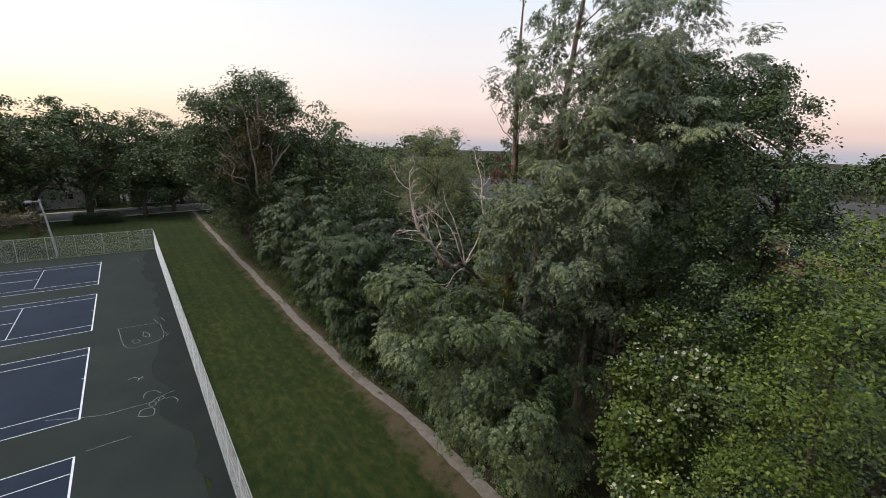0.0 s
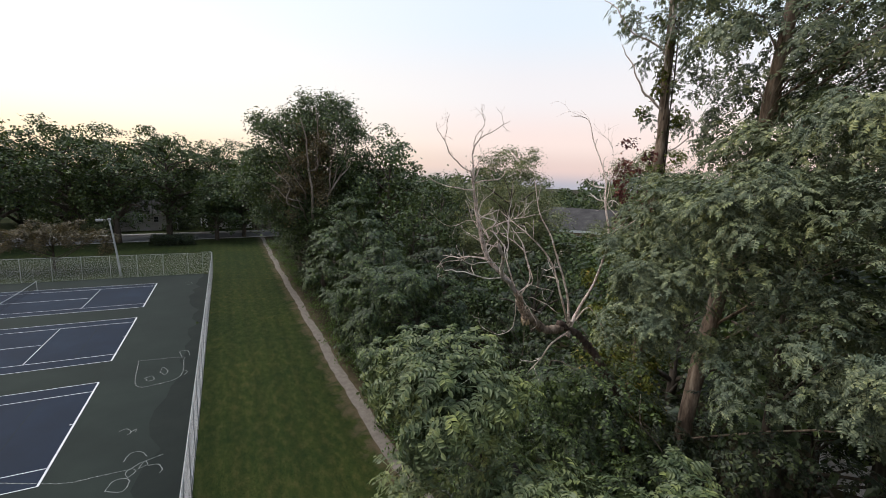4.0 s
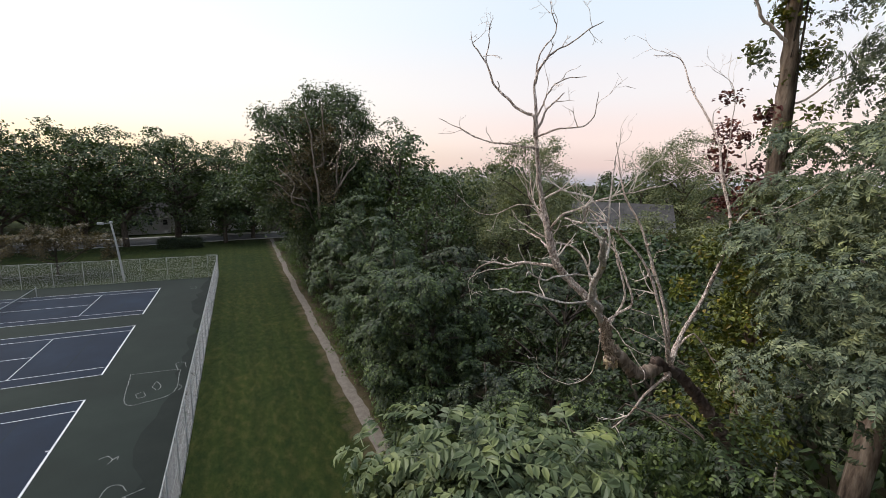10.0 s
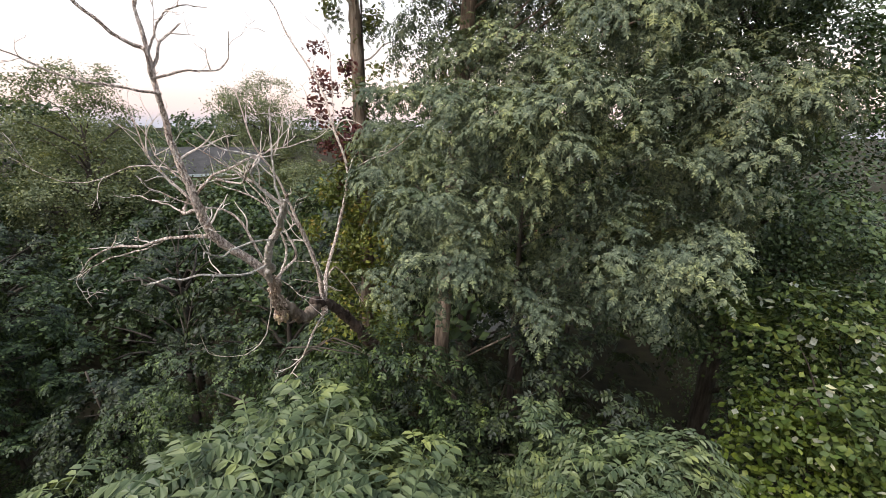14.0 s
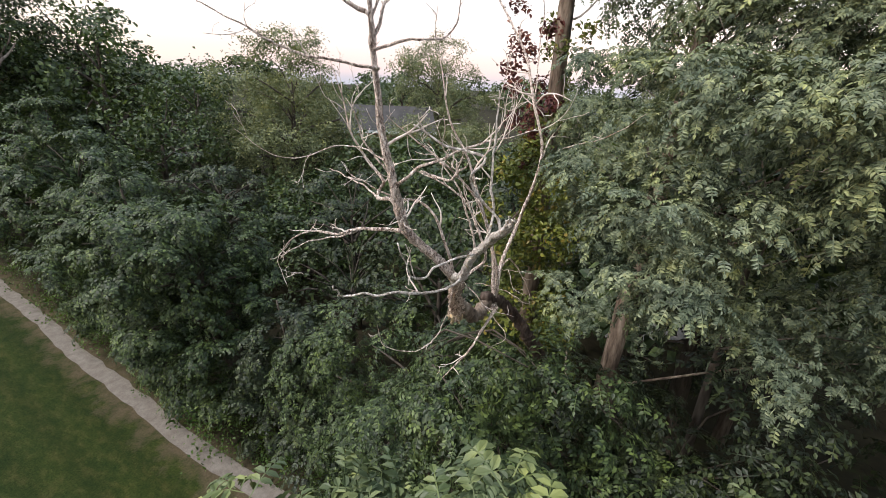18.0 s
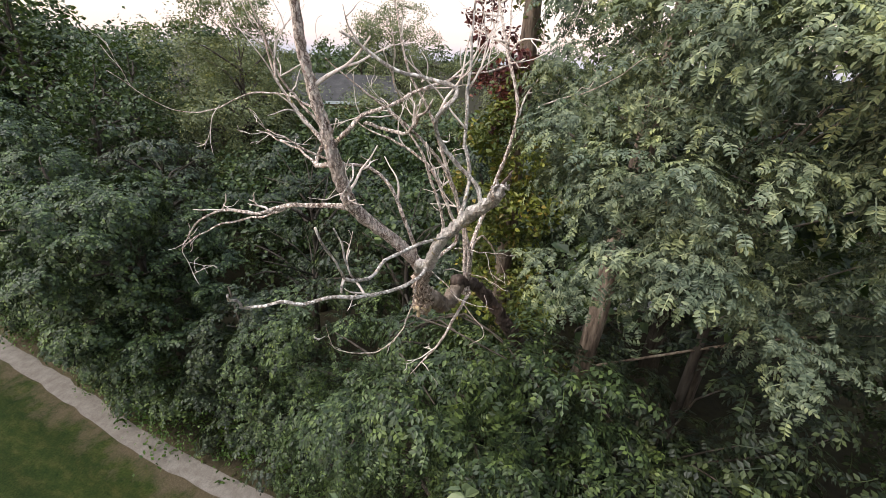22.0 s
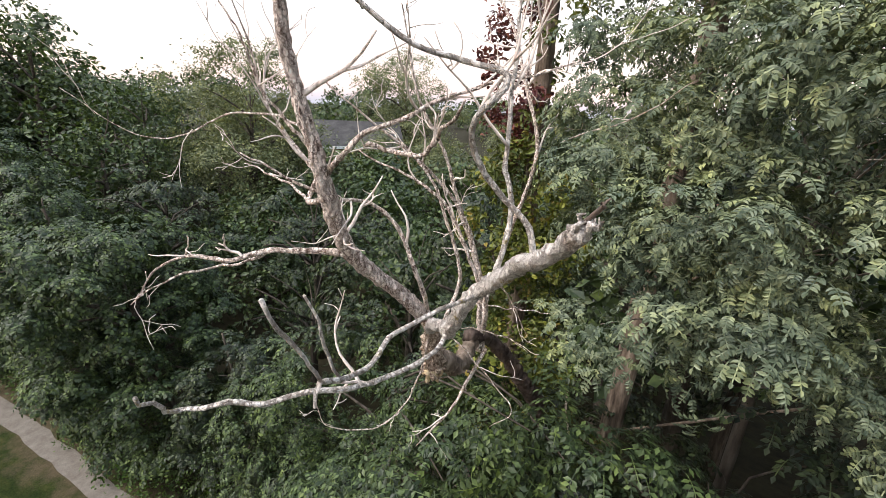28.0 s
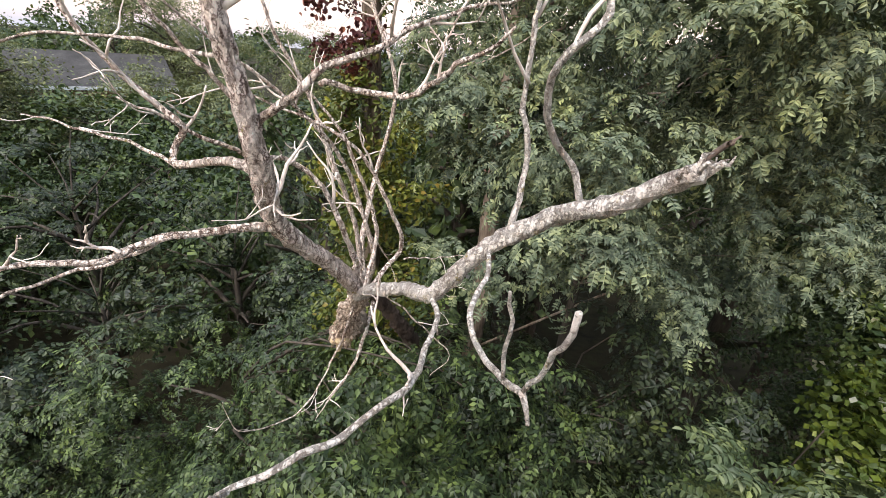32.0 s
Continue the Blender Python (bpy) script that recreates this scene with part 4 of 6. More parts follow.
FRONT_PADS = [(10.45, -29.2, 11.90, 0.5, 0.5, 0.38), (10.5, -30.0, 12.12, 0.5, 0.5, 0.38), (10.35, -30.4, 11.95, 0.36, 0.36, 0.32), (11.05, -29.5, 11.86, 0.5, 0.5, 0.38), (11.25, -29.9, 11.84, 0.36, 0.36, 0.32), (10.75, -28.55, 11.68, 0.5, 0.45, 0.36), (11.2, -28.8, 11.37, 0.5, 0.5, 0.4), (11.2, -31.2, 10.97, 0.5, 0.5, 0.4), (11.6, -32.1, 11.17, 0.5, 0.45, 0.38), (12.75, -32.35, 10.77, 0.6, 0.6, 0.45), (13.3, -31.9, 10.27, 0.6, 0.6, 0.45)]
boughs(front, spline([(11.6, -30.2, 9.6, 0.05), (11.2, -30.0, 10.6, 0.04), (10.9, -29.9, 11.4, 0.02)], 0.3), FRONT_PADS, BARK_PLAIN, 102, 0.02)
frng = np.random.default_rng(104)
TUFTS = []
for x, y, z, rx, ry, rz in FRONT_PADS:
    turn = frng.uniform(0, 6.28)
    for i in range(4):
        a = turn + 1.57 * i + frng.uniform(-0.4, 0.4)
        TUFTS.append((x + 0.58 * rx * math.cos(a), y + 0.58 * ry * math.sin(a), z + frng.uniform(-0.12, 0.12), rx * 0.5, ry * 0.5, rz * 0.72))
crown(front, TUFTS, "ailanthus", "ailanthus", 15.0, 103, "pale feathered leaves at the top", droop=1.45, inner=0.1, fill=2.5, bunch=4, spread=0.22)

# tall locust behind the dead tree
LOCUST_TRUNK = [(17.9, -29.3, -0.2, 0.28), (17.5, -29.25, 5.0, 0.21), (17.3, -29.3, 9.5, 0.17), (18.15, -29.5, 15.3, 0.15), (18.1, -29.7, 18.0, 0.12), (18.6, -29.9, 23.0, 0.06)]
tree("locust_tree", "tall black locust with furrowed bark and hanging leaf sprays",
     LOCUST_TRUNK,
     [(17.0, -34.6, 16.7, 1.5, 1.4, 1.1), (17.6, -33.4, 20.2, 1.4, 1.4, 1.0), (17.0, -30.4, 19.2, 1.5, 1.5, 1.1), (18.2, -31.8, 22.4, 1.8, 1.8, 1.2), (20.4, -31.0, 18.6, 1.7, 1.7, 1.2), 
          (17.5, -33.5, 14.2, 1.4, 1.3, 0.9), (17.5, -32.6, 18.4, 1.7, 1.7, 1.2), (18.8, -30.7, 20.6, 2.0, 2.0, 1.5),
          (19.4, -28.8, 22.4, 2.0, 1.8, 1.4), (17.0, -29.9, 14.4, 1.1, 0.9, 0.8), (19.6, -32.2, 16.2, 1.7, 1.6, 1.2), (18.4, -32.8, 17.4, 1.4, 1.3, 1.0), (17.4, -30.6, 15.4, 1.1, 1.0, 0.8), (18.8, -28.9, 18.6, 1.2, 1.1, 0.9), (18.2, -30.6, 18.4, 1.3, 1.3, 1.0), (18.3, -32.3, 18.9, 1.3, 1.3, 1.0), (18.6, -33.4, 17.6, 1.3, 1.3, 1.0), (17.4, -31.3, 12.6, 1.4, 1.3, 1.1), (17.6, -33.0, 11.0, 1.4, 1.3, 1.1), (20.0, -30.0, 14.6, 1.6, 1.5, 1.3), (20.5, -33.0, 17.5, 1.7, 1.6, 1.3), (21.0, -34.0, 19.0, 1.7, 1.6, 1.3), (20.2, -33.6, 15.8, 1.5, 1.4, 1.2), (19.6, -32.6, 20.5, 1.5, 1.4, 1.1), (18.9, -28.6, 17.2, 0.6, 0.6, 0.8), (19.3, -29.8, 16.6, 0.5, 0.5, 0.6), (19.0, -30.8, 17.1, 0.5, 0.5, 0.6), (18.8, -31.4, 16.6, 0.5, 0.5, 0.5), (20.6, -29.9, 19.3, 1.1, 1.1, 0.9), (20.5, -31.1, 18.9, 1.2, 1.2, 1.0), (20.5, -32.2, 17.9, 1.2, 1.2, 1.0), (20.6, -30.5, 17.5, 0.9, 0.9, 0.8), (20.5, -31.8, 16.8, 1.2, 1.2, 1.0), (20.5, -31.4, 15.4, 1.1, 1.1, 1.0), (20.5, -32.6, 15.6, 1.2, 1.2, 1.0), (20.2, -33.0, 14.2, 1.3, 1.3, 1.1), (17.7, -28.2, 18.7, 0.8, 0.7, 0.6), (17.6, -28.8, 19.3, 0.9, 0.8, 0.6), (17.5, -29.3, 18.0, 0.8, 0.7, 0.6), (17.5, -30.0, 18.0, 0.9, 0.9, 0.7), (17.6, -30.8, 17.5, 0.9, 0.9, 0.7), (17.6, -31.3, 16.6, 0.9, 0.9, 0.7), (17.6, -30.2, 16.9, 0.8, 0.8, 0.6), (19.2, -28.2, 16.4, 0.5, 0.5, 0.5), (19.0, -28.7, 16.7, 0.6, 0.6, 0.5), (19.0, -29.1, 17.2, 0.6, 0.6, 0.5), (19.0, -28.6, 15.6, 0.6, 0.6, 0.5), (19.0, -29.3, 15.6, 0.7, 0.7, 0.6), (20.4, -29.2, 16.6, 0.8, 0.8, 0.8)],
     "locust", "locust_far", 5.0, 120, BARK_LOCUST, thick=0.024, inner=0.15, fill=0.8, bunch=5)

# its lower boughs, which reach out towards the light
lower = thing("locust_tree", (17.6, -31.2, 0.0), "lower locust boughs with hanging feathered leaves", "tree")
LOW_TRUNK = [(17.6, -31.2, -0.1, 0.16), (17.4, -31.0, 5.0, 0.12), (17.2, -30.9, 9.5, 0.08), (17.0, -30.9, 13.0, 0.03)]
limb("trunk", LOW_TRUNK, BARK_PLAIN, lower, sides=8, rough=0.06, step=0.5)


def hanging(a, b, n, r, seed):
    """Pads of leaves stepping down from a to the tip b of a bough."""
    rng = np.random.default_rng(seed)
    out = []
    for i in range(n):
        k = i / max(1, n - 1)
        p = np.array(a) * (1 - k) + np.array(b) * k + rng.normal(0, 0.10, 3)
        q = r * rng.uniform(0.85, 1.15) * (1 - 0.25 * k)
        out.append((*p, q, q, q * 0.48))
    return out


LOW_PADS = []
for i, (a, b, n, r) in enumerate((
        ((15.4, -28.75, 13.8), (15.1, -29.15, 13.1), 3, 0.44), ((15.2, -28.9, 12.7), (15.1, -29.1, 11.9), 2, 0.40), ((15.3, -29.2, 13.0), (15.0, -29.3, 12.05), 3, 0.42), ((14.85, -29.6, 13.35), (14.6, -29.95, 12.2), 4, 0.48), ((14.75, -30.25, 13.2), (14.65, -30.45, 12.5), 3, 0.46),
        ((15.5, -29.6, 14.4), (15.1, -29.7, 13.8), 3, 0.46), ((15.3, -30.9, 13.5), (15.2, -31.4, 13.2), 3, 0.44), ((15.4, -31.1, 12.3), (15.35, -31.4, 11.4), 4, 0.44), ((14.9, -30.3, 14.65), (14.7, -30.9, 14.0), 4, 0.48),
        ((14.8, -31.1, 14.7), (14.7, -31.5, 13.75), 4, 0.50), ((14.8, -31.8, 14.7), (14.85, -32.3, 13.9), 4, 0.50), ((15.2, -31.9, 12.9), (15.0, -32.6, 12.2), 4, 0.46), ((15.1, -32.8, 13.2), (14.9, -33.3, 12.4), 4, 0.50))):
    LOW_PADS += hanging(a, b, n, r, 560 + i)
for i, (a, b, n, r) in enumerate((
        ((15.6, -32.4, 15.8), (15.3, -33.0, 15.0), 4, 0.65), ((15.5, -33.2, 17.4), (15.4, -33.6, 16.2), 4, 0.75), ((16.2, -33.8, 19.3), (15.9, -34.2, 18.0), 4, 0.8), ((15.7, -34.0, 15.2), (15.6, -33.8, 13.0), 5, 0.75),
        ((16.6, -31.4, 15.5), (16.0, -31.6, 15.0), 3, 0.55), ((16.9, -30.6, 15.2), (16.4, -30.3, 14.6), 3, 0.55), ((16.4, -28.5, 14.9), (16.0, -28.6, 13.9), 3, 0.45), ((17.6, -29.9, 15.9), (16.8, -29.5, 14.9), 3, 0.55))):
    LOW_PADS += hanging(a, b, n, r, 580 + i)
boughs(lower, spline(LOW_TRUNK, 0.5), LOW_PADS[::4], BARK_LIVE, 131, 0.016)
crown(lower, LOW_PADS, "locust", "locust", 21.0, 132, inner=0.06, fill=3.0, bunch=5, spread=0.20, low=-0.2)

tree("maple_tree", "broad dark green maple at the edge of the wood",
     [(21.2, -36.6, -0.1, 0.30), (20.9, -36.4, 7.0, 0.24), (20.8, -36.6, 14.0, 0.14), (21.0, -36.5, 16.8, 0.05)],
     [(19.2, -34.4, 17.6, 1.7, 1.6, 1.3), (19.8, -36.0, 15.4, 2.0, 1.9, 1.7), (20.4, -35.3, 17.2, 1.7, 1.6, 1.3), (19.2, -36.9, 13.0, 2.0, 2.0, 1.6), (18.9, -35.9, 10.9, 1.7, 1.7, 1.4), (22.0, -36.2, 14.0, 1.6, 1.5, 1.3),
          (21.0, -38.4, 10.6, 2.2, 2.2, 1.7), (19.0, -38.4, 10.4, 2.2, 2.2, 1.8), (20.4, -34.6, 13.2, 1.8, 1.8, 1.6), (20.2, -33.2, 18.6, 1.4, 1.4, 1.1), (18.9, -34.9, 12.6, 1.6, 1.6, 1.4), (18.4, -34.4, 14.8, 1.4, 1.4, 1.2), (19.6, -34.6, 16.6, 1.6, 1.6, 1.3), (18.8, -33.2, 17.2, 1.3, 1.3, 1.1), (18.6, -36.6, 11.6, 1.5, 1.5, 1.3), (18.0, -37.6, 9.0, 1.6, 1.6, 1.4), (17.6, -37.9, 6.4, 1.8, 1.8, 1.6), (21.6, -34.6, 17.2, 1.6, 1.6, 1.2), (21.2, -35.0, 18.5, 0.9, 0.9, 0.9)],
     "maple", "maple", 7.5, 140, fill=0.8, bunch=6, inner=0.12, spread=0.3)

tree("autumn_olive", "round-leaved shrub with whitish leaf undersides", 
     [(17.4, -36.8, -0.1, 0.12), (16.8, -36.3, 4.0, 0.09), (16.0, -36.0, 8.0, 0.04)],
     [(15.9, -35.7, 10.2, 0.9, 0.9, 0.7), (16.5, -35.5, 11.2, 0.8, 0.8, 0.6), (15.8, -36.0, 8.6, 1.0, 1.0, 0.9), (16.4, -36.9, 9.6, 1.1, 1.1, 0.9), (15.4, -36.5, 7.0, 1.1, 1.1, 1.0), (16.8, -36.4, 11.2, 0.8, 0.8, 0.7), (16.0, -36.4, 4.8, 1.2, 1.2, 1.2)],
     "pale", "broad", 6.0, 160, category="shrub", fill=2.0, inner=0.12, bunch=3, spread=0.25)
crown_vine = thing("vine", (15.4, -34.3, 0.0), "yellow-green vine spilling over the shrub", "vine")
limb("stem", [(16.9, -35.0, -0.1, 0.03), (16.4, -34.7, 5.0, 0.025), (15.5, -34.3, 9.4, 0.01)], BARK_PLAIN, crown_vine, sides=6, step=0.5)
crown(crown_vine, [(15.4, -36.0, 8.6, 0.8, 0.8, 0.6), (15.4, -35.8, 7.6, 0.8, 0.8, 0.8), (15.9, -35.8, 6.4, 0.9, 0.9, 0.8), (15.7, -35.4, 9.4, 0.6, 0.6, 0.5)], "vine", "broad", 7.0, 171, "", "foliage", bunch=3, spread=0.25, fill=1.5)

tree("vine_covered_tree", "small tree smothered in yellow-green vines", 
     [(16.4, -39.6, -0.1, 0.16), (15.6, -39.5, 6.0, 0.12), (14.8, -39.6, 12.0, 0.05)],
     [(14.3, -39.3, 13.6, 0.9, 0.8, 0.8), (13.3, -40.2, 13.1, 1.0, 0.9, 0.9), (13.2, -39.6, 11.8, 0.9, 0.8, 0.9), (14.9, -40.2, 14.6, 1.0, 0.9, 0.8), (14.2, -39.1, 12.0, 0.9, 0.8, 0.9), (13.0, -39.6, 10.2, 0.9, 0.8, 0.9), (14.2, -39.2, 9.4, 1.1, 1.0, 1.2), (13.4, -40.6, 8.4, 1.4, 1.3, 1.5), (15.0, -39.6, 6.2, 1.5, 1.4, 1.6)],
     "vine", "small", 5.5, 180, fill=0.9, inner=0.12, droop=0.9, bunch=3, spread=0.3)

# thinner trunk wound with creeper
creeper = thing("creeper_trunk", (18.7, -27.0, 0), "slender dying trunk wound with green and red creeper", "tree")
CREEP = [(18.7, -27.0, -0.1, 0.24), (18.4, -27.1, 6.0, 0.21), (18.2, -27.2, 12.0, 0.155), (18.15, -27.2, 16.0, 0.125), (18.1, -27.1, 19.5, 0.08), (18.2, -27.0, 22.5, 0.03)]
limb("trunk", CREEP, BARK_LOCUST, creeper, sides=12, rough=0.10, step=0.2, wander=0.02)
for i in range(5):
    a0 = i * 1.3
    limb("vine_stem", [(18.72 - 0.034 * z + 0.18 * math.cos(a0 + z * 0.35) * (1 - z / 40), -27.0 - 0.013 * z + 0.18 * math.sin(a0 + z * 0.35) * (1 - z / 40), z, 0.035 - 0.001 * z) for z in np.arange(0, 17 + i, 1.5)], BARK_PLAIN, creeper, sides=6, seed=i + 60, step=0.4, wander=0.02)
for i, (z, dx, dy, dz, r) in enumerate(((16.6, -1.2, 0.5, 1.6, 0.035), (17.3, -0.9, -0.6, 1.9, 0.03), (18.0, -1.5, 1.0, 1.4, 0.03), (18.8, -0.6, -1.0, 1.6, 0.022), (15.6, 0.9, -1.0, 0.9, 0.022), (19.6, -0.7, 0.5, 1.7, 0.02))):
    x0 = 18.15
    limb("limb", [(x0, -27.15, z, r), (x0 + dx * 0.5, -27.15 + dy * 0.4, z + dz * 0.35, r * 0.75), (x0 + dx, -27.15 + dy, z + dz, r * 0.25)], BARK_TWIG, creeper, sides=6, seed=i + 40, wander=0.06)
crown(creeper, [(18.1, -27.25, 5.0 + i, 0.6, 0.6, 0.7) for i in range(9)] + [(17.5, -27.4, 9.5, 0.8, 0.7, 0.9), (17.2, -27.6, 11.6, 0.8, 0.7, 0.9), (17.1, -27.7, 7.6, 0.9, 0.8, 1.0), (16.7, -27.5, 10.2, 0.7, 0.6, 0.7), (16.8, -27.3, 12.7, 0.6, 0.6, 0.5), (17.0, -28.2, 8.8, 0.7, 0.6, 0.8)], "ivy", "creeper", 6.0, 210, "yellowish creeper leaves", "creeper", low=-1.0, size=(0.8, 1.3), bunch=3, spread=0.3)
crown(creeper, [(18.0, -26.9, 13.4 + 0.5 * i, 0.2, 0.2, 0.35) for i in range(3)] + [(17.8, -26.75, 14.4, 0.4, 0.4, 0.5), (17.6, -26.5, 14.9, 0.4, 0.4, 0.4), (17.9, -26.6, 15.6, 0.35, 0.35, 0.5), (17.9, -26.7, 13.6, 0.3, 0.35, 0.5)], "red", "creeper", 6.0, 211, "reddish creeper leaves", "creeper", low=-1.0, size=(0.7, 1.1), spread=0.15, bunch=3)
crown(creeper, [(18.15 + 0.08 * math.sin(2.1 * i), -27.2 + 0.1 * math.sin(1.3 * i), 12.2 + 0.42 * i, 0.30, 0.30, 0.35) for i in range(20)], "ivy", "creeper", 1.3, 213, "", "creeper", low=-1.0, size=(0.7, 1.1), spread=0.2, bunch=3)
crown(creeper, [(17.9, -27.4, 16.9, 0.45, 0.45, 0.6), (18.0, -27.5, 18.3, 0.7, 0.7, 0.8), (17.8, -27.9, 19.6, 0.8, 0.8, 0.8), (18.3, -27.5, 21.0, 0.9, 0.9, 0.9), (17.6, -26.8, 19.4, 0.5, 0.5, 0.5), (17.7, -27.3, 18.3, 0.45, 0.4, 0.4)], "locust", "locust", 9.0, 212, "", "crown", low=-1.0)

# trees along the path beyond the dead tree
WOOD = "trees along the path"
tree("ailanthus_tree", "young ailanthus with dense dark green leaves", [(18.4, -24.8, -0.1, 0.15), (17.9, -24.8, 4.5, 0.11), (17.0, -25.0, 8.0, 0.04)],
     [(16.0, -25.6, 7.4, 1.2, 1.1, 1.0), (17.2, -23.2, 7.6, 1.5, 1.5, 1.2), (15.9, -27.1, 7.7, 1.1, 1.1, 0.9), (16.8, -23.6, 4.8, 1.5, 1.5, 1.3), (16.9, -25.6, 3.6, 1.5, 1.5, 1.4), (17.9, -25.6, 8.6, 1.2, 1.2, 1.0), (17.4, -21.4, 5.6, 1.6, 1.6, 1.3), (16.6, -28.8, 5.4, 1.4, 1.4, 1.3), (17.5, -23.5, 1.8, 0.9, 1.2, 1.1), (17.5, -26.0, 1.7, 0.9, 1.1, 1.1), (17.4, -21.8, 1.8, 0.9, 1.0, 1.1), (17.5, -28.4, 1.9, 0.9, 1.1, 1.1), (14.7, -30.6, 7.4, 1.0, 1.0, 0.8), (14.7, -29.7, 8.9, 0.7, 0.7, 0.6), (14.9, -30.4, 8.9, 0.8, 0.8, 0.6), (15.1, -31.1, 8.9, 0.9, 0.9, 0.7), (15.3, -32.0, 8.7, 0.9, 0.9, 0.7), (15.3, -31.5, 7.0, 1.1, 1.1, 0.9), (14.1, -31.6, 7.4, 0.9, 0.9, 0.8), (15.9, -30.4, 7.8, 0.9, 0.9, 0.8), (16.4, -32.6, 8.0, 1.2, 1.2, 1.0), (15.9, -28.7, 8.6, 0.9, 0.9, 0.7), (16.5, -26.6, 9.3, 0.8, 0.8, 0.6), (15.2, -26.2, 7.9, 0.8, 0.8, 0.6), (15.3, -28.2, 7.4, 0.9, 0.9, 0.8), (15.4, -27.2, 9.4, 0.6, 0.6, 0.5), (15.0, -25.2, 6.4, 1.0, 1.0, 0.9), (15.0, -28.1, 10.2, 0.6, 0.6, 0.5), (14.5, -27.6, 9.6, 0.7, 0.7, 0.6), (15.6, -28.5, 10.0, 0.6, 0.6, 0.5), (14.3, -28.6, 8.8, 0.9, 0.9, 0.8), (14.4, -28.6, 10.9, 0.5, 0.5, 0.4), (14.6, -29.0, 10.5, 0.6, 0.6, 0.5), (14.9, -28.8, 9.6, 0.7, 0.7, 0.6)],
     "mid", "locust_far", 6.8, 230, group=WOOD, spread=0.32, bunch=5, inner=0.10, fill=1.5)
# shade under the locust is put into these saplings' leaf colour
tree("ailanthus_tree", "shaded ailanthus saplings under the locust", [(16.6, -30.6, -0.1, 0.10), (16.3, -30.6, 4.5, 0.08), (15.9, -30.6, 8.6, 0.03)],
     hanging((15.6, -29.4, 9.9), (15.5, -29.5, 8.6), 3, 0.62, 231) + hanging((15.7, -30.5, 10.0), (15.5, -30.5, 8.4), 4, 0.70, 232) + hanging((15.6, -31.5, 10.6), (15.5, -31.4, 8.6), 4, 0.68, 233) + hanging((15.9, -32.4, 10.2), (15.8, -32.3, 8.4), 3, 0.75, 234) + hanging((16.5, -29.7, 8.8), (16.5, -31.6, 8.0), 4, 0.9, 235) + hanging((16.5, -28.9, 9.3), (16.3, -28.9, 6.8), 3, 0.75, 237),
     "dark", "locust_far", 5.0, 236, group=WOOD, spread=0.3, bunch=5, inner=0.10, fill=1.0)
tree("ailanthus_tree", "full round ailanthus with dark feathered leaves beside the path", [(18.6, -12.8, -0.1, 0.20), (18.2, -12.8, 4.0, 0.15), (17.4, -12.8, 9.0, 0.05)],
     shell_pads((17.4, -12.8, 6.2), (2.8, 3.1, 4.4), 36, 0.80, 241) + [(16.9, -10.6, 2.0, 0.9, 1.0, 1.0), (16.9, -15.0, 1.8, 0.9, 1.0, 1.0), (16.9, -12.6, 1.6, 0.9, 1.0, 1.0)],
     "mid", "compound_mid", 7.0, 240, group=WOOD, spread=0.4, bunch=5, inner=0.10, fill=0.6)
# also wears the leaf copy with shade in its colour
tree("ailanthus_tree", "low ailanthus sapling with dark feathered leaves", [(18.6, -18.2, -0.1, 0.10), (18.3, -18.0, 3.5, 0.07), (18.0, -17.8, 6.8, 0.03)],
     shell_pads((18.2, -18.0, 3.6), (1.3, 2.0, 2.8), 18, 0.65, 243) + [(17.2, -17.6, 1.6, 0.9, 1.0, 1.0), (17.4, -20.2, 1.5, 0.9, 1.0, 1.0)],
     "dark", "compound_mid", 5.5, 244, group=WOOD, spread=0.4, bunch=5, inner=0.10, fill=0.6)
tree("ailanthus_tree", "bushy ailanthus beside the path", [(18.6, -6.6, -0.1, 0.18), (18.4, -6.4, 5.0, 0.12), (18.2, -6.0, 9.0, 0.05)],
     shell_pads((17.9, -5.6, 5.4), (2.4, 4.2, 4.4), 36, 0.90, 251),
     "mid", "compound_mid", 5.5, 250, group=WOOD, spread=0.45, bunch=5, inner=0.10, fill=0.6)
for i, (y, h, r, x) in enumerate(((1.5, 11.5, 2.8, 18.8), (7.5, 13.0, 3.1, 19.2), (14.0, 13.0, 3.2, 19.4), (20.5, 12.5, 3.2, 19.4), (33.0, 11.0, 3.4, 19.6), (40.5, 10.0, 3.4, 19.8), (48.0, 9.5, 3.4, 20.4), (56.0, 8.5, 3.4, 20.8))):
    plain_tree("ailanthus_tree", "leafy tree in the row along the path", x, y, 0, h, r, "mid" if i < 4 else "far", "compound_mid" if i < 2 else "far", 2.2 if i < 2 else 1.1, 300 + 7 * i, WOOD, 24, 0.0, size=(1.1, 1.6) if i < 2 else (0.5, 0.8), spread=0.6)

# the tall old tree that overtops the row, partly dead
plain_tree("oak_tree", "tall old tree with a rusty half-dead crown above the row", 18.8, 27.0, 0, 26.0, 8.2, "far", "fine_far", 0.8, 400, "", 56, 0.12, BARK_PLAIN, 2.2, size=(1.0, 1.5), spread=0.9, bunch=4)
old = thing("dead_branches", (18.8, 27.0, 0.0), "bare grey branches hanging with rusty vine in the old tree", "branches")
crown(old, [(17.2, 17.6, 18.5, 1.7, 1.3, 2.6), (15.4, 17.8, 14.5, 1.7, 1.3, 2.4), (19.0, 17.0, 16.0, 1.5, 1.3, 2.2), (14.2, 18.0, 11.5, 1.4, 1.2, 1.6), (18.4, 17.0, 12.6, 1.4, 1.2, 1.6)], "rusty", "fine_far", 1.1, 401, "", "foliage", low=-1.0)
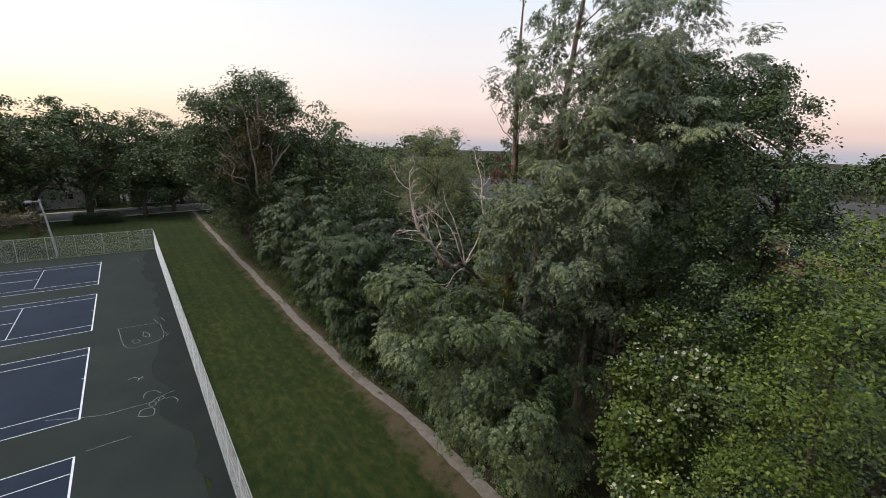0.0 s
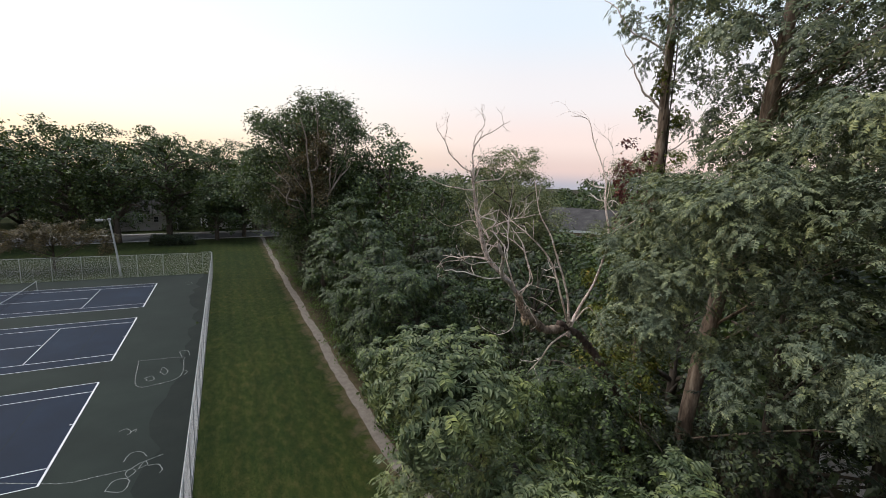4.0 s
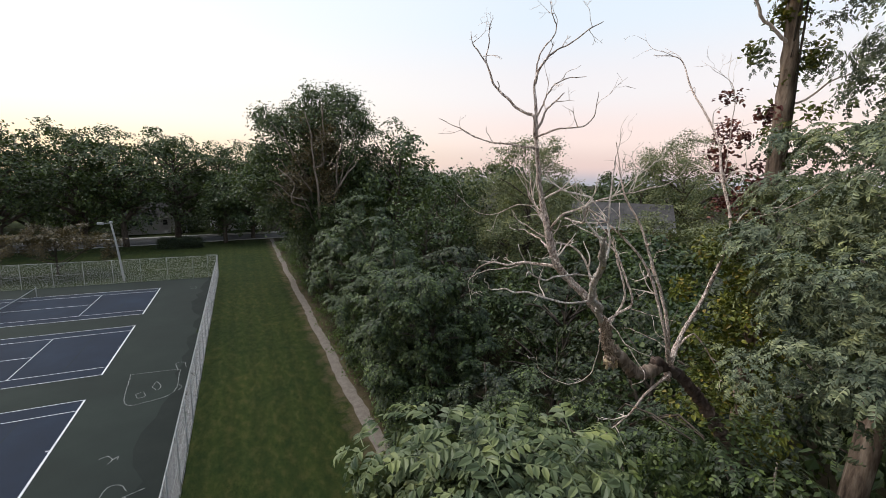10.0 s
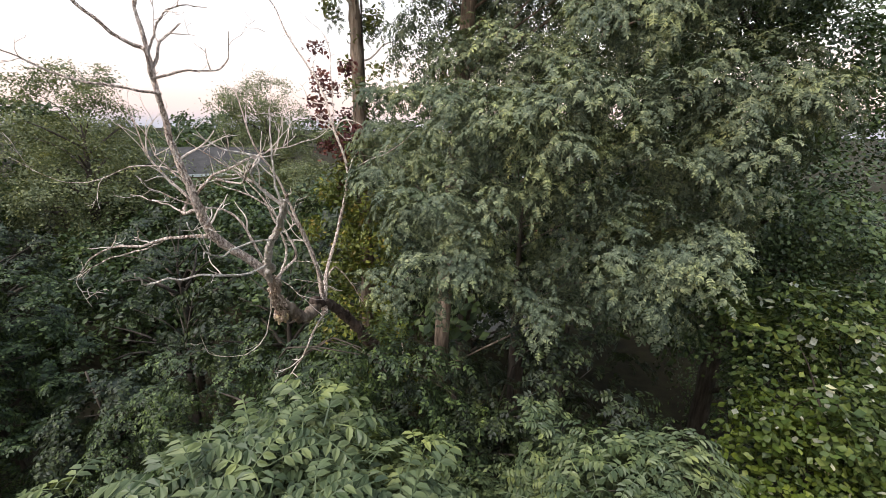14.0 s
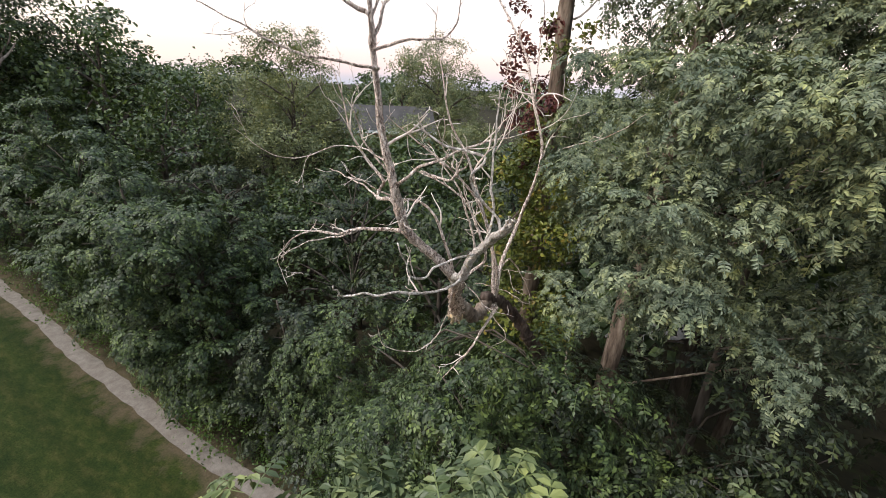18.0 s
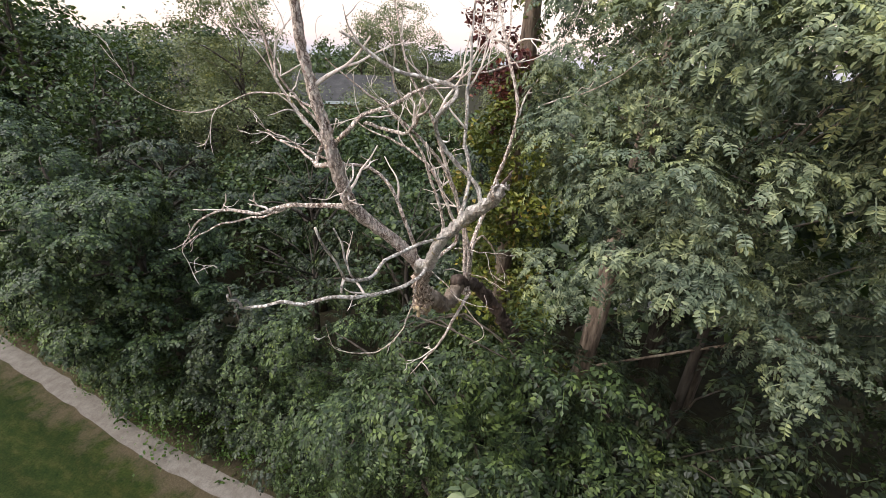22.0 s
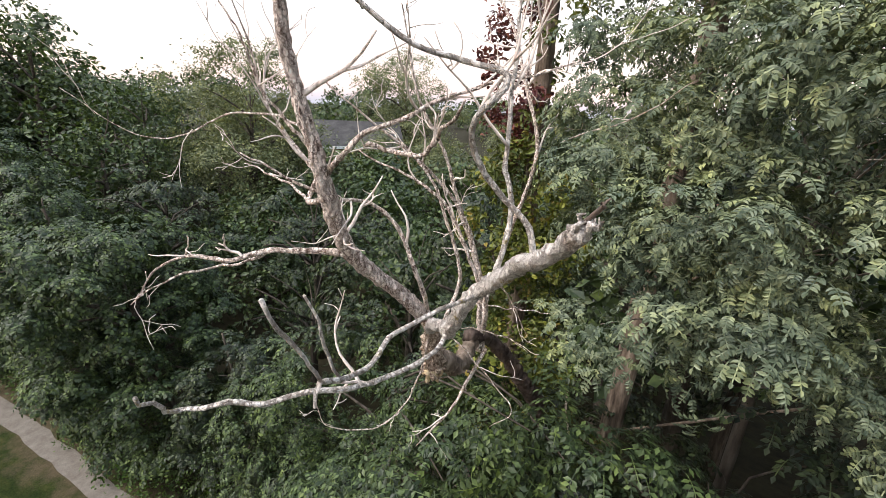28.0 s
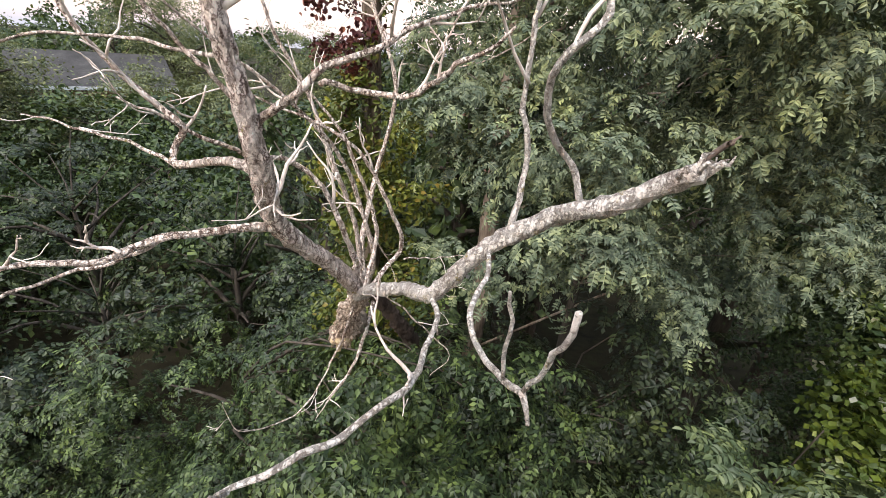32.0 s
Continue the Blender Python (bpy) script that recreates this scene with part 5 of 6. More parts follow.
for i in range(14):
    r_ = np.random.default_rng(410 + i)
    a = r_.uniform(-0.5, 3.0)
    limb("branch", [(18.6, 26.6, 7 + i * 0.5, 0.13), (18.2 - 2.6 * math.cos(a), 20.6 - 2.0 * math.sin(a), 9.5 + i * 0.6, 0.10), (17.2 - 4.4 * math.cos(a), 16.6 - 2.0 * math.sin(a), 10.5 + i * 0.85 + r_.uniform(-1, 2), 0.04)], BARK_LIVE, old, sides=6, seed=i, step=0.6, wander=0.2)

for i, line in enumerate((
        ((17.6, 18.0, 9.5, 0.16), (17.3, 17.0, 12.7, 0.13), (17.0, 17.0, 15.3, 0.11), (16.7, 17.0, 18.5, 0.08), (16.1, 17.2, 21.2, 0.03)), ((17.1, 17.0, 15.2, 0.09), (18.0, 17.0, 15.9, 0.08), (17.8, 17.0, 18.0, 0.06), (17.7, 17.2, 19.2, 0.03)),
        ((19.2, 18.0, 12.0, 0.13), (19.7, 17.0, 13.4, 0.12), (20.7, 17.0, 14.7, 0.10), (21.8, 17.0, 16.1, 0.04)), ((19.5, 17.2, 13.1, 0.09), (19.4, 17.0, 14.8, 0.08), (19.2, 17.0, 15.7, 0.06), (18.2, 17.0, 16.0, 0.03)),
        ((16.6, 18.5, 10.4, 0.09), (14.5, 17.0, 11.6, 0.08), (14.8, 17.0, 13.3, 0.07), (13.9, 17.0, 14.5, 0.05), (12.9, 17.0, 15.3, 0.02)), ((16.5, 18.0, 11.4, 0.07), (15.5, 17.0, 11.8, 0.07), (14.3, 17.0, 12.1, 0.06), (13.4, 17.0, 13.1, 0.04), (12.5, 17.0, 13.7, 0.02)))):
    limb("branch", line, BARK_LIVE, old, sides=7, seed=430 + i, step=0.5, wander=0.1)

# second rank of the wood
BACK = "trees deep in the wood"
for i, (x, y, h, r, leaf) in enumerate((
        (26, 16, 20, 5.2, "far"), (29, 26, 22.5, 6.0, "far"), (23.5, 21, 16, 4.5, "far"), (30, 19, 16, 4.4, "far"), (25, 5, 14, 4.0, "far"), (23.4, -4.6, 10.5, 3.2, "far"), (26, -14, 10.5, 3.4, "far"), (31, -3, 6.5, 3.4, "far"),
        (35, 2.3, 15.4, 4.9, "grey"), (39, 11, 7.5, 4.0, "far"), (36, 22, 14.5, 5.0, "far"), (28, 36, 17, 5.0, "far"), (30, 48, 16, 5.0, "far"), (46, 14, 12, 4.5, "grey"),
        (24, -21, 9.5, 3.0, "far"), (25, -42, 15, 4.5, "maple"), (22, -47, 15, 4.5, "maple"), (28, -33, 11, 4.0, "far"), (33, -42, 12, 4.5, "far"),
        (36, -24, 8, 4.0, "far"), (42, -16, 7, 3.5, "far"), (20, -56, 14, 4.5, "far"), (56, 0.5, 15.5, 5.0, "grey"), (62, -14, 11, 5.0, "grey"), (60, 9, 13.5, 5.0, "far"), (41, -4.5, 6.6, 2.4, "grey"), (44, -38, 9, 4.0, "far"),
        (22.5, -1, 8, 3.0, "far"), (22.5, 9, 10, 3.2, "far"), (22.5, -17, 8.0, 2.8, "far"), (22, -25, 7.5, 2.6, "far"), (27.6, -8, 6.5, 3.2, "far"), (28, -19, 8, 3.2, "far"), (33, -13, 7.5, 3.4, "far"), (36, -7, 8, 3.6, "far"), (43.0, -5.4, 8.0, 2.6, "grey"), (40.5, -0.5, 6.2, 2.6, "grey"), (39, 3.5, 6.4, 3.0, "far"), (38, -9, 7.6, 3.2, "far"), (47, -9, 7, 3.0, "grey"), (46, -24, 9, 4, "far"), (30, -26, 9, 3.6, "far"), (26, -29, 8.5, 3.2, "far"), (23, -28.9, 16.5, 2.8, "far"), (24.5, -31, 15.0, 3.0, "far"), (24.5, -24.5, 12.5, 2.8, "far"), (30, 10, 15.2, 4.8, "far"))):
    # near trees swap far leaves for the copy darkened to stand for shade
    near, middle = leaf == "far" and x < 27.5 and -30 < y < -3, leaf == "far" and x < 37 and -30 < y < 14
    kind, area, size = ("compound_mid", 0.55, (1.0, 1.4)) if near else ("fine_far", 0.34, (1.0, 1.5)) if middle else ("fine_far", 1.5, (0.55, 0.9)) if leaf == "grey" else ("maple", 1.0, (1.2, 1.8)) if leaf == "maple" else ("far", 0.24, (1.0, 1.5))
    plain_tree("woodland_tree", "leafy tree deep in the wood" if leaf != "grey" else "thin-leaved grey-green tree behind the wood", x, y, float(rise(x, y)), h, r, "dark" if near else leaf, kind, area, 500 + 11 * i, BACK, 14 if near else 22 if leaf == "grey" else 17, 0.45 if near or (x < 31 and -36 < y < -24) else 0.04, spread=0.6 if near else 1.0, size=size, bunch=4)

# undergrowth at the edge of the path
under = thing("undergrowth", (18.0, -5.0, 0), "low green weeds and saplings at the edge of the path", "undergrowth", kind="stuff")
urng = np.random.default_rng(77)
upads = [(16.25 + 0.9 / (1 + math.exp((y + 18) / 2.6)) + urng.uniform(0, 1.8), y, urng.uniform(0.1, 0.7), urng.uniform(0.5, 1.0), urng.uniform(0.5, 1.0), urng.uniform(0.4, 0.9)) for y in np.arange(-48, 60, 0.6)]
crown(under, upads, "weed", "small", 0.7, 601, "", "foliage", low=-0.2, size=(1.2, 2.0), bunch=2)
near_pads = [(16.05 + 0.9 / (1 + math.exp((y + 18) / 2.6)) + urng.uniform(0.15, 1.3), y, urng.uniform(0.1, 0.5), urng.uniform(0.35, 0.7), urng.uniform(0.35, 0.7), urng.uniform(0.3, 0.7)) for y in np.arange(-34, 2, 0.35)]
crown(under, near_pads, "weed", "small", 1.1, 603, "", "foliage", low=-0.2, size=(0.9, 1.5), bunch=2)

# ---- trees along the street ----
STREET = "trees along the street"
for i, (x, y, h, r) in enumerate(((-3.0, 77, 20, 7.5), (-10.5, 67, 17, 6.5), (-18, 72, 20, 7.5), (-28, 66, 19, 7.5), (-38, 70, 21, 8), (-49, 66, 20, 8), (-60, 72, 22, 8.5), (-72, 62, 21, 8.5), (5, 84, 18, 6.5), (12, 72, 14, 5.0), (15, 86, 18, 7), (23, 70, 17, 6.5), (-24, 94, 21, 9), (-46, 95, 22, 9), (-8, 104, 22, 9), (9, 106, 21, 9), (27, 92, 20, 8), (-62, 94, 19, 9), (-80, 84, 20, 9), (-36, 104, 19, 9), (-95, 70, 20, 9), (6.5, 68, 12, 3.6))):
    plain_tree("street_tree", "broad leafy tree beside the street", x, y, 0, h + 3.5, r, "far", "far", 0.16 if y < 90 else 0.10, 700 + 13 * i, STREET, 32, 0.10 if y < 90 and x > -30 else -0.22 if y < 90 else -0.1, spread=1.0, size=(1.2, 2.0), bunch=4)
for i, (x, y, h, r) in enumerate(((-15, 86, 5.5, 3.6), (-4, 90, 6, 3.8), (3, 92, 5.5, 3.4), (12, 88, 6, 3.6), (-34, 112, 16, 9), (-50, 112, 16, 9), (-66, 108, 16, 9), (-82, 102, 16, 9), (-98, 92, 16, 9), (-18, 114, 16, 9), (-4, 116, 15, 9), (-110, 76, 16, 9), (-40, 84, 6, 4), (-55, 84, 6, 4), (-70, 80, 6, 4))):
    plain_tree("garden_tree", "dark leafy tree in the gardens across the street", x, y, 0, h, r, "far", "far", 0.22, 900 + 17 * i, "garden trees", 9, -0.05, spread=1.4, size=(0.9, 1.5), bunch=4)
tree("shrub_tree", "low spreading brownish tree behind the courts", [(-13.5, 42, -0.1, 0.14), (-13.5, 42, 2.5, 0.12), (-13.4, 42, 5.0, 0.05)],
     pads_in((-13.0, 42, 4.4), (6.6, 3.5, 2.2), 14, 1.5, 951, -0.3), "rusty", "far", 2.2, 950, size=(0.5, 0.8))
tree("shrub_tree", "low spreading brownish tree behind the courts", [(-26, 43, -0.1, 0.14), (-26, 43, 2.5, 0.12), (-26, 43, 5.0, 0.05)],
     pads_in((-26, 43, 4.4), (6.6, 3.5, 2.2), 14, 1.6, 961, -0.3), "rusty", "far", 2.2, 960, size=(0.5, 0.8))

# far woods to the horizon
frng = np.random.default_rng(31)
far_pads = []
for a in np.arange(-100, 80, 1.3):
    d = frng.uniform(150, 260)
    th = radians(a)
    x, y = 8 + d * -math.sin(th), -30 + d * math.cos(th)
    h = frng.uniform(9, 15)
    if math.hypot(x + 15, y - 80) < 45:
        continue
    far_pads.append((x, y, h * 0.5 + float(rise(x, y)), 5.5, 5.5, h * 0.55))
woods = thing("far_woods", (60, 150, 4.0), "distant woods on the horizon", "woods", kind="stuff")
crown(woods, far_pads, "far", "far", 0.05, 990, "", "foliage", low=-0.4, size=(3.0, 5.0), spread=2.0)


# ---- the dead tree ----
dead = thing("dead_tree", (18.2, -28.3, 0.0), "bare bleached dead tree with forked broken limbs and lichen", "tree")
TWIGS = []


def bough(nodes, label="", sides=10, rough=0.07, seed=1, name="branch", mat=None, twigs=0, reach=(0.15, 0.45), up=0.35, wander=0.012, thin=0.006):
    """A dead limb; twigs: how many side twigs it carries."""
    slim = 1.3 if seed in (2, 3) else 1.0 if seed == 4 or 6 <= seed <= 13 else 0.72 if seed == 36 else 0.76 if seed in (5, 14) else 0.42 if seed in (21, 22) else 0.52 if 18 <= seed <= 20 else 0.62
    nodes = [(x, y, z, r * slim) for x, y, z, r in nodes]
    ob = limb(name, nodes, mat or BARK_DEAD, dead, label, sides, rough * 1.7, seed, 0.03, wander * 1.3)
    if twigs:
        rng = np.random.default_rng(seed + 900)
        line = spline(nodes, 0.04)
        tan = np.gradient(line[:, :3], axis=0)
        for i in range(twigs if 36 <= seed <= 39 or seed in (44, 25) else (twigs + 1) // 2):
            k = int(rng.uniform(0.35, 0.98) * (len(line) - 1))
            t = tan[k] / (np.linalg.norm(tan[k]) + 1e-9)
            way = t * 0.7 + rng.normal(0, 0.6, 3) + np.array([0, 0, up])
            TWIGS.append((line[k, :3], way / np.linalg.norm(way), rng.uniform(*reach), min(line[k, 3] * 0.7, rng.uniform(0.9, 1.9) * thin * 1.45), int(rng.integers(1e6)), 2))
    return ob


def grow_twigs():
    """Crooked side twigs, which fork again."""
    work = list(TWIGS)
    made = 0
    while work and made < 900:
        p, way, length, r, seed, left = work.pop(0)
        rng = np.random.default_rng(seed)
        nodes, q, w = [(*p, r)], p.copy(), way
        for i in range(4):
            w = w + rng.normal(0, 0.26, 3) + np.array([0, 0, 0.06])
            w /= np.linalg.norm(w)
            q = q + w * length / 4
            nodes.append((*q, r * (0.85 - 0.18 * i)))
            if left and i in (1, 2) and rng.uniform() < 0.62:
                side = w * 0.7 + rng.normal(0, 0.6, 3)
                work.append((q.copy(), side / np.linalg.norm(side), length * rng.uniform(0.4, 0.7), r * 0.6, int(rng.integers(1e6)), left - 1))
        limb("twig", nodes, BARK_TWIG, dead, "", 5, 0.1, seed, 0.07)
        made += 1


# leaning trunk, dark and barked below, bare above
bough([(18.2, -28.3, -0.2, 0.17), (17.4, -28.4, 5.0, 0.13), (16.4, -28.3, 9.2, 0.085), (15.9, -28.0, 10.4, 0.070), (15.35, -27.75, 11.15, 0.060), (14.6, -27.75, 11.6, 0.055)], "dark barked leaning trunk", name="trunk", mat=BARK_DARK, rough=0.16, seed=2, wander=0.03)
bough([(14.75, -27.75, 11.45, 0.062), (14.2, -27.85, 11.52, 0.060), (13.8, -27.92, 11.75, 0.058), (13.45, -27.98, 12.05, 0.050)], "torn brown upper trunk", name="trunk", seed=3, rough=0.16, mat=BARK_LOCUST)
bough([(12.99, -28.15, 12.60, 0.026), (13.10, -28.12, 12.48, 0.052), (13.28, -28.03, 12.24, 0.062), (13.45, -27.95, 11.99, 0.078), (13.55, -27.88, 11.82, 0.072)], "broken tan stub with splintered end", rough=0.22, seed=4, name="stub", sides=16, mat=BARK_STUB)
for i in range(6):
    a = i * 1.05
    bough([(13.51 + 0.05 * math.cos(a), -27.90 + 0.05 * math.sin(a), 11.86, 0.055), (13.56 + 0.06 * math.cos(a), -27.88 + 0.06 * math.sin(a), 11.77, 0.042), (13.58 + 0.07 * math.cos(a), -27.87 + 0.07 * math.sin(a), 11.71 + 0.02 * (i % 3), 0.012)], "orange torn wood" if i == 0 else "", name="splinter", mat=BREAK, sides=6, seed=80 + i, rough=0.2)
for i in range(5):
    a = i * 1.26
    bough([(11.81 + 0.012 * math.cos(a), -29.18 + 0.012 * math.sin(a), 13.68, 0.016), (11.785 + 0.02 * math.cos(a), -29.21 + 0.02 * math.sin(a), 13.715, 0.011), (11.77 + 0.024 * math.cos(a), -29.225 + 0.02 * math.sin(a), 13.735 + 0.012 * (i % 2), 0.003)], "", name="splinter", mat=BARK_WHITE, sides=6, seed=90 + i, rough=0.2)
# main left stem
bough([(13.14, -28.11, 12.46, 0.050), (12.96, -28.12, 12.68, 0.062), (12.76, -28.05, 12.90, 0.058), (12.50, -27.93, 13.17, 0.057), (12.39, -27.94, 13.36, 0.055), (12.31, -27.96, 13.54, 0.052), (12.26, -27.95, 13.72, 0.045), (12.19, -27.95, 13.92, 0.040), (12.13, -27.96, 14.12, 0.035), (12.06, -27.98, 14.38, 0.029), (12.0, -28.0, 14.65, 0.024)], "bleached main stem with flaking bark", sides=14, rough=0.08, seed=5, twigs=10)
# its crown
bough([(12.0, -28.0, 14.63, 0.020), (11.98, -28.0, 14.81, 0.016), (11.82, -27.88, 14.92, 0.014), (11.65, -27.75, 15.12, 0.011), (11.56, -27.68, 15.38, 0.008), (11.44, -27.59, 15.55, 0.005), (11.43, -27.58, 15.67, 0.003)], seed=6, twigs=7, sides=7, reach=(0.1, 0.35), thin=0.006)
bough([(11.57, -27.68, 15.36, 0.007), (11.61, -27.65, 15.64, 0.005), (11.63, -27.67, 15.83, 0.003)], seed=7, twigs=3, sides=6, reach=(0.08, 0.2), thin=0.003)
bough([(12.01, -28.0, 14.64, 0.021), (12.02, -27.97, 14.96, 0.016), (11.99, -27.95, 15.18, 0.013), (12.08, -28.01, 15.40, 0.010), (12.25, -28.14, 15.53, 0.007), (12.41, -28.27, 15.67, 0.005), (12.49, -28.33, 15.72, 0.003)], seed=8, twigs=8, sides=7, reach=(0.1, 0.4), thin=0.006)
bough([(12.0, -27.98, 14.66, 0.014), (12.16, -28.01, 14.94, 0.010), (12.27, -28.09, 15.07, 0.005)], seed=9, twigs=3, sides=6, thin=0.004)
bough([(12.0, -28.0, 14.62, 0.012), (12.11, -28.23, 14.68, 0.009), (12.34, -28.40, 14.75, 0.006), (12.39, -28.44, 15.03, 0.003)], seed=10, twigs=4, sides=6, thin=0.004)
bough([(12.03, -27.99, 14.5, 0.013), (11.93, -28.05, 14.51, 0.011), (11.57, -27.82, 14.55, 0.008), (11.33, -27.63, 14.68, 0.005), (11.14, -27.48, 14.79, 0.003)], seed=11, twigs=3, sides=6, thin=0.003)
bough([(12.0, -27.95, 15.15, 0.010), (12.06, -27.94, 15.47, 0.008), (12.17, -28.02, 15.68, 0.006), (12.11, -27.97, 15.95, 0.003)], seed=12, twigs=5, sides=6, reach=(0.1, 0.3), thin=0.003)
bough([(12.03, -27.97, 14.82, 0.010), (12.13, -28.11, 15.14, 0.007), (12.36, -28.29, 15.20, 0.003)], seed=13, twigs=3, sides=6, thin=0.003)
# the great right limb, broken off
bough([(13.06, -28.13, 12.53, 0.040), (12.80, -28.27, 12.72, 0.044), (12.62, -28.46, 12.84, 0.043), (12.38, -28.60, 12.98, 0.042), (12.25, -28.72, 13.18, 0.042), (12.19, -28.82, 13.33, 0.040), (12.07, -28.95, 13.46, 0.038), (11.94, -29.05, 13.54, 0.036), (11.87, -29.14, 13.62, 0.033), (11.79, -29.20, 13.70, 0.030)], "pale lichen-spotted limb with a splintered end", sides=14, rough=0.10, seed=14, mat=BARK_WHITE)
bough([(11.82, -29.17, 13.67, 0.015), (11.795, -29.21, 13.73, 0.010), (11.785, -29.235, 13.77, 0.009), (11.775, -29.25, 13.785, 0.003)], "dark torn splinter", mat=BARK_DARK, sides=7, seed=15, rough=0.2, name="splinter")
bough([(12.18, -28.86, 13.36, 0.020), (12.22, -28.88, 13.50, 0.017), (12.22, -28.88, 13.61, 0.015), (12.22, -28.87, 13.71, 0.016), (12.21, -28.86, 13.80, 0.014), (12.22, -28.86, 13.97, 0.013), (12.22, -28.85, 14.15, 0.010), (12.25, -28.84, 14.4, 0.005)], sides=9, seed=16, mat=BARK_WHITE, twigs=5, thin=0.005)
bough([(12.05, -29.04, 13.52, 0.017), (12.06, -29.01, 13.62, 0.016), (12.02, -28.93, 13.70, 0.016), (11.96, -28.87, 13.79, 0.015), (11.91, -28.86, 13.86, 0.014), (11.87, -28.89, 13.92, 0.014), (11.87, -28.94, 13.97, 0.014), (11.90, -28.96, 14.03, 0.014), (11.86, -28.86, 14.06, 0.013), (11.74, -28.74, 14.10, 0.011), (11.64, -28.62, 14.20, 0.008)], "twisted grey branch", sides=9, seed=17, mat=BARK_WHITE, twigs=3, thin=0.005, wander=0.006)
# lower limbs towards the lawn
bough([(12.34, -28.6, 12.99, 0.022), (12.2, -28.64, 13.0, 0.020), (12.0, -28.62, 13.01, 0.019), (11.73, -28.59, 13.08, 0.018), (11.59, -28.52, 13.13, 0.016), (11.51, -28.46, 13.12, 0.016), (11.44, -28.40, 13.15, 0.015), (11.40, -28.34, 13.13, 0.013), (11.36, -28.26, 13.11, 0.011)], "long low whitish limb", sides=10, seed=18, mat=BARK_WHITE, twigs=3, thin=0.005, wander=0.006)
bough([(11.37, -28.28, 13.11, 0.011), (11.30, -28.29, 13.18, 0.012), (11.26, -28.31, 13.24, 0.010)], sides=8, seed=19, mat=BARK_WHITE)
bough([(12.19, -28.80, 13.28, 0.016), (12.05, -28.79, 13.31, 0.015), (11.94, -28.78, 13.33, 0.015), (11.84, -28.75, 13.32, 0.015), (11.73, -28.73, 13.31, 0.015), (11.66, -28.74, 13.29, 0.014), (11.58, -28.76, 13.30, 0.014), (11.47, -28.78, 13.35, 0.013), (11.39, -28.80, 13.40, 0.012), (11.36, -28.81, 13.36, 0.007)], "whitish hanging limb", sides=9, seed=20, mat=BARK_WHITE, wander=0.004)
bough([(11.47, -28.78, 13.35, 0.009), (11.44, -28.77, 13.42, 0.009), (11.43, -28.77, 13.49, 0.009), (11.40, -28.755, 13.58, 0.007)], sides=8, seed=21, mat=BARK_WHITE, wander=0.004)
bough([(11.39, -28.80, 13.40, 0.011), (11.34, -28.81, 13.49, 0.010), (11.29, -28.81, 13.57, 0.010), (11.26, -28.81, 13.64, 0.010)], sides=8, seed=22, mat=BARK_WHITE, wander=0.004)
# limb reaching over the hollow
bough([(12.50, -27.94, 13.17, 0.034), (12.36, -27.76, 13.20, 0.028), (12.24, -27.59, 13.20, 0.024), (12.12, -27.42, 13.15, 0.020), (12.07, -27.14, 13.12, 0.014), (11.98, -26.95, 13.0, 0.009), (11.95, -26.82, 12.84, 0.005)], "bare reddish-grey limb with forked end", sides=9, seed=23, twigs=7, reach=(0.12, 0.4), up=0.1, thin=0.007)
bough([(12.24, -27.58, 13.19, 0.015), (12.18, -27.30, 13.06, 0.012), (12.0, -27.11, 13.02, 0.009), (11.85, -26.98, 12.88, 0.004)], sides=7, seed=24, twigs=4, up=0.0, thin=0.006)
# arched limb to the back
bough([(12.29, -27.97, 13.62, 0.026), (12.25, -28.08, 13.70, 0.022), (12.22, -28.16, 13.76, 0.020), (12.25, -28.24, 13.84, 0.018), (12.3, -28.36, 13.90, 0.016), (12.38, -28.50, 13.97, 0.013), (12.5, -28.7, 14.05, 0.010), (12.7, -28.95, 14.15, 0.005)], "arched grey limb", sides=9, seed=25, twigs=8, reach=(0.15, 0.5))
bough([(12.30, -27.93, 13.70, 0.014), (12.22, -27.79, 13.88, 0.012), (12.16, -27.74, 14.0, 0.010), (12.13, -27.73, 14.13, 0.008), (12.06, -27.67, 14.30, 0.005)], sides=7, seed=26, twigs=4)
bough([(12.36, -27.92, 13.50, 0.016), (12.2, -27.8, 13.62, 0.010), (12.07, -27.69, 13.72, 0.005)], sides=7, seed=27, twigs=2, thin=0.005)
bough([(12.22, -27.93, 13.85, 0.012), (12.45, -27.45, 13.86, 0.010), (12.42, -27.13, 13.85, 0.008), (12.35, -26.63, 13.69, 0.006), (12.2, -26.4, 13.75, 0.004), (12.05, -26.2, 13.95, 0.003)], sides=6, seed=28, twigs=4, thin=0.004)
bough([(12.33, -27.93, 13.47, 0.034), (12.61, -27.61, 13.42, 0.030), (12.80, -27.32, 13.33, 0.030), (12.87, -27.29, 13.40, 0.026), (12.86, -27.36, 13.50, 0.026), (12.87, -27.20, 13.62, 0.022), (12.84, -27.06, 13.78, 0.018), (12.85, -26.91, 13.99, 0.014), (12.80, -26.85, 14.35, 0.009), (12.7, -26.8, 14.7, 0.004)], "crooked grey limb with a sharp elbow", sides=9, seed=44, twigs=8, reach=(0.2, 0.6), thin=0.006)
bough([(12.82, -27.31, 13.33, 0.018), (12.92, -27.08, 13.36, 0.015), (13.03, -26.72, 13.41, 0.012), (13.12, -26.3, 13.44, 0.006)], "straight pale side branch", sides=8, seed=45, twigs=3, thin=0.005)
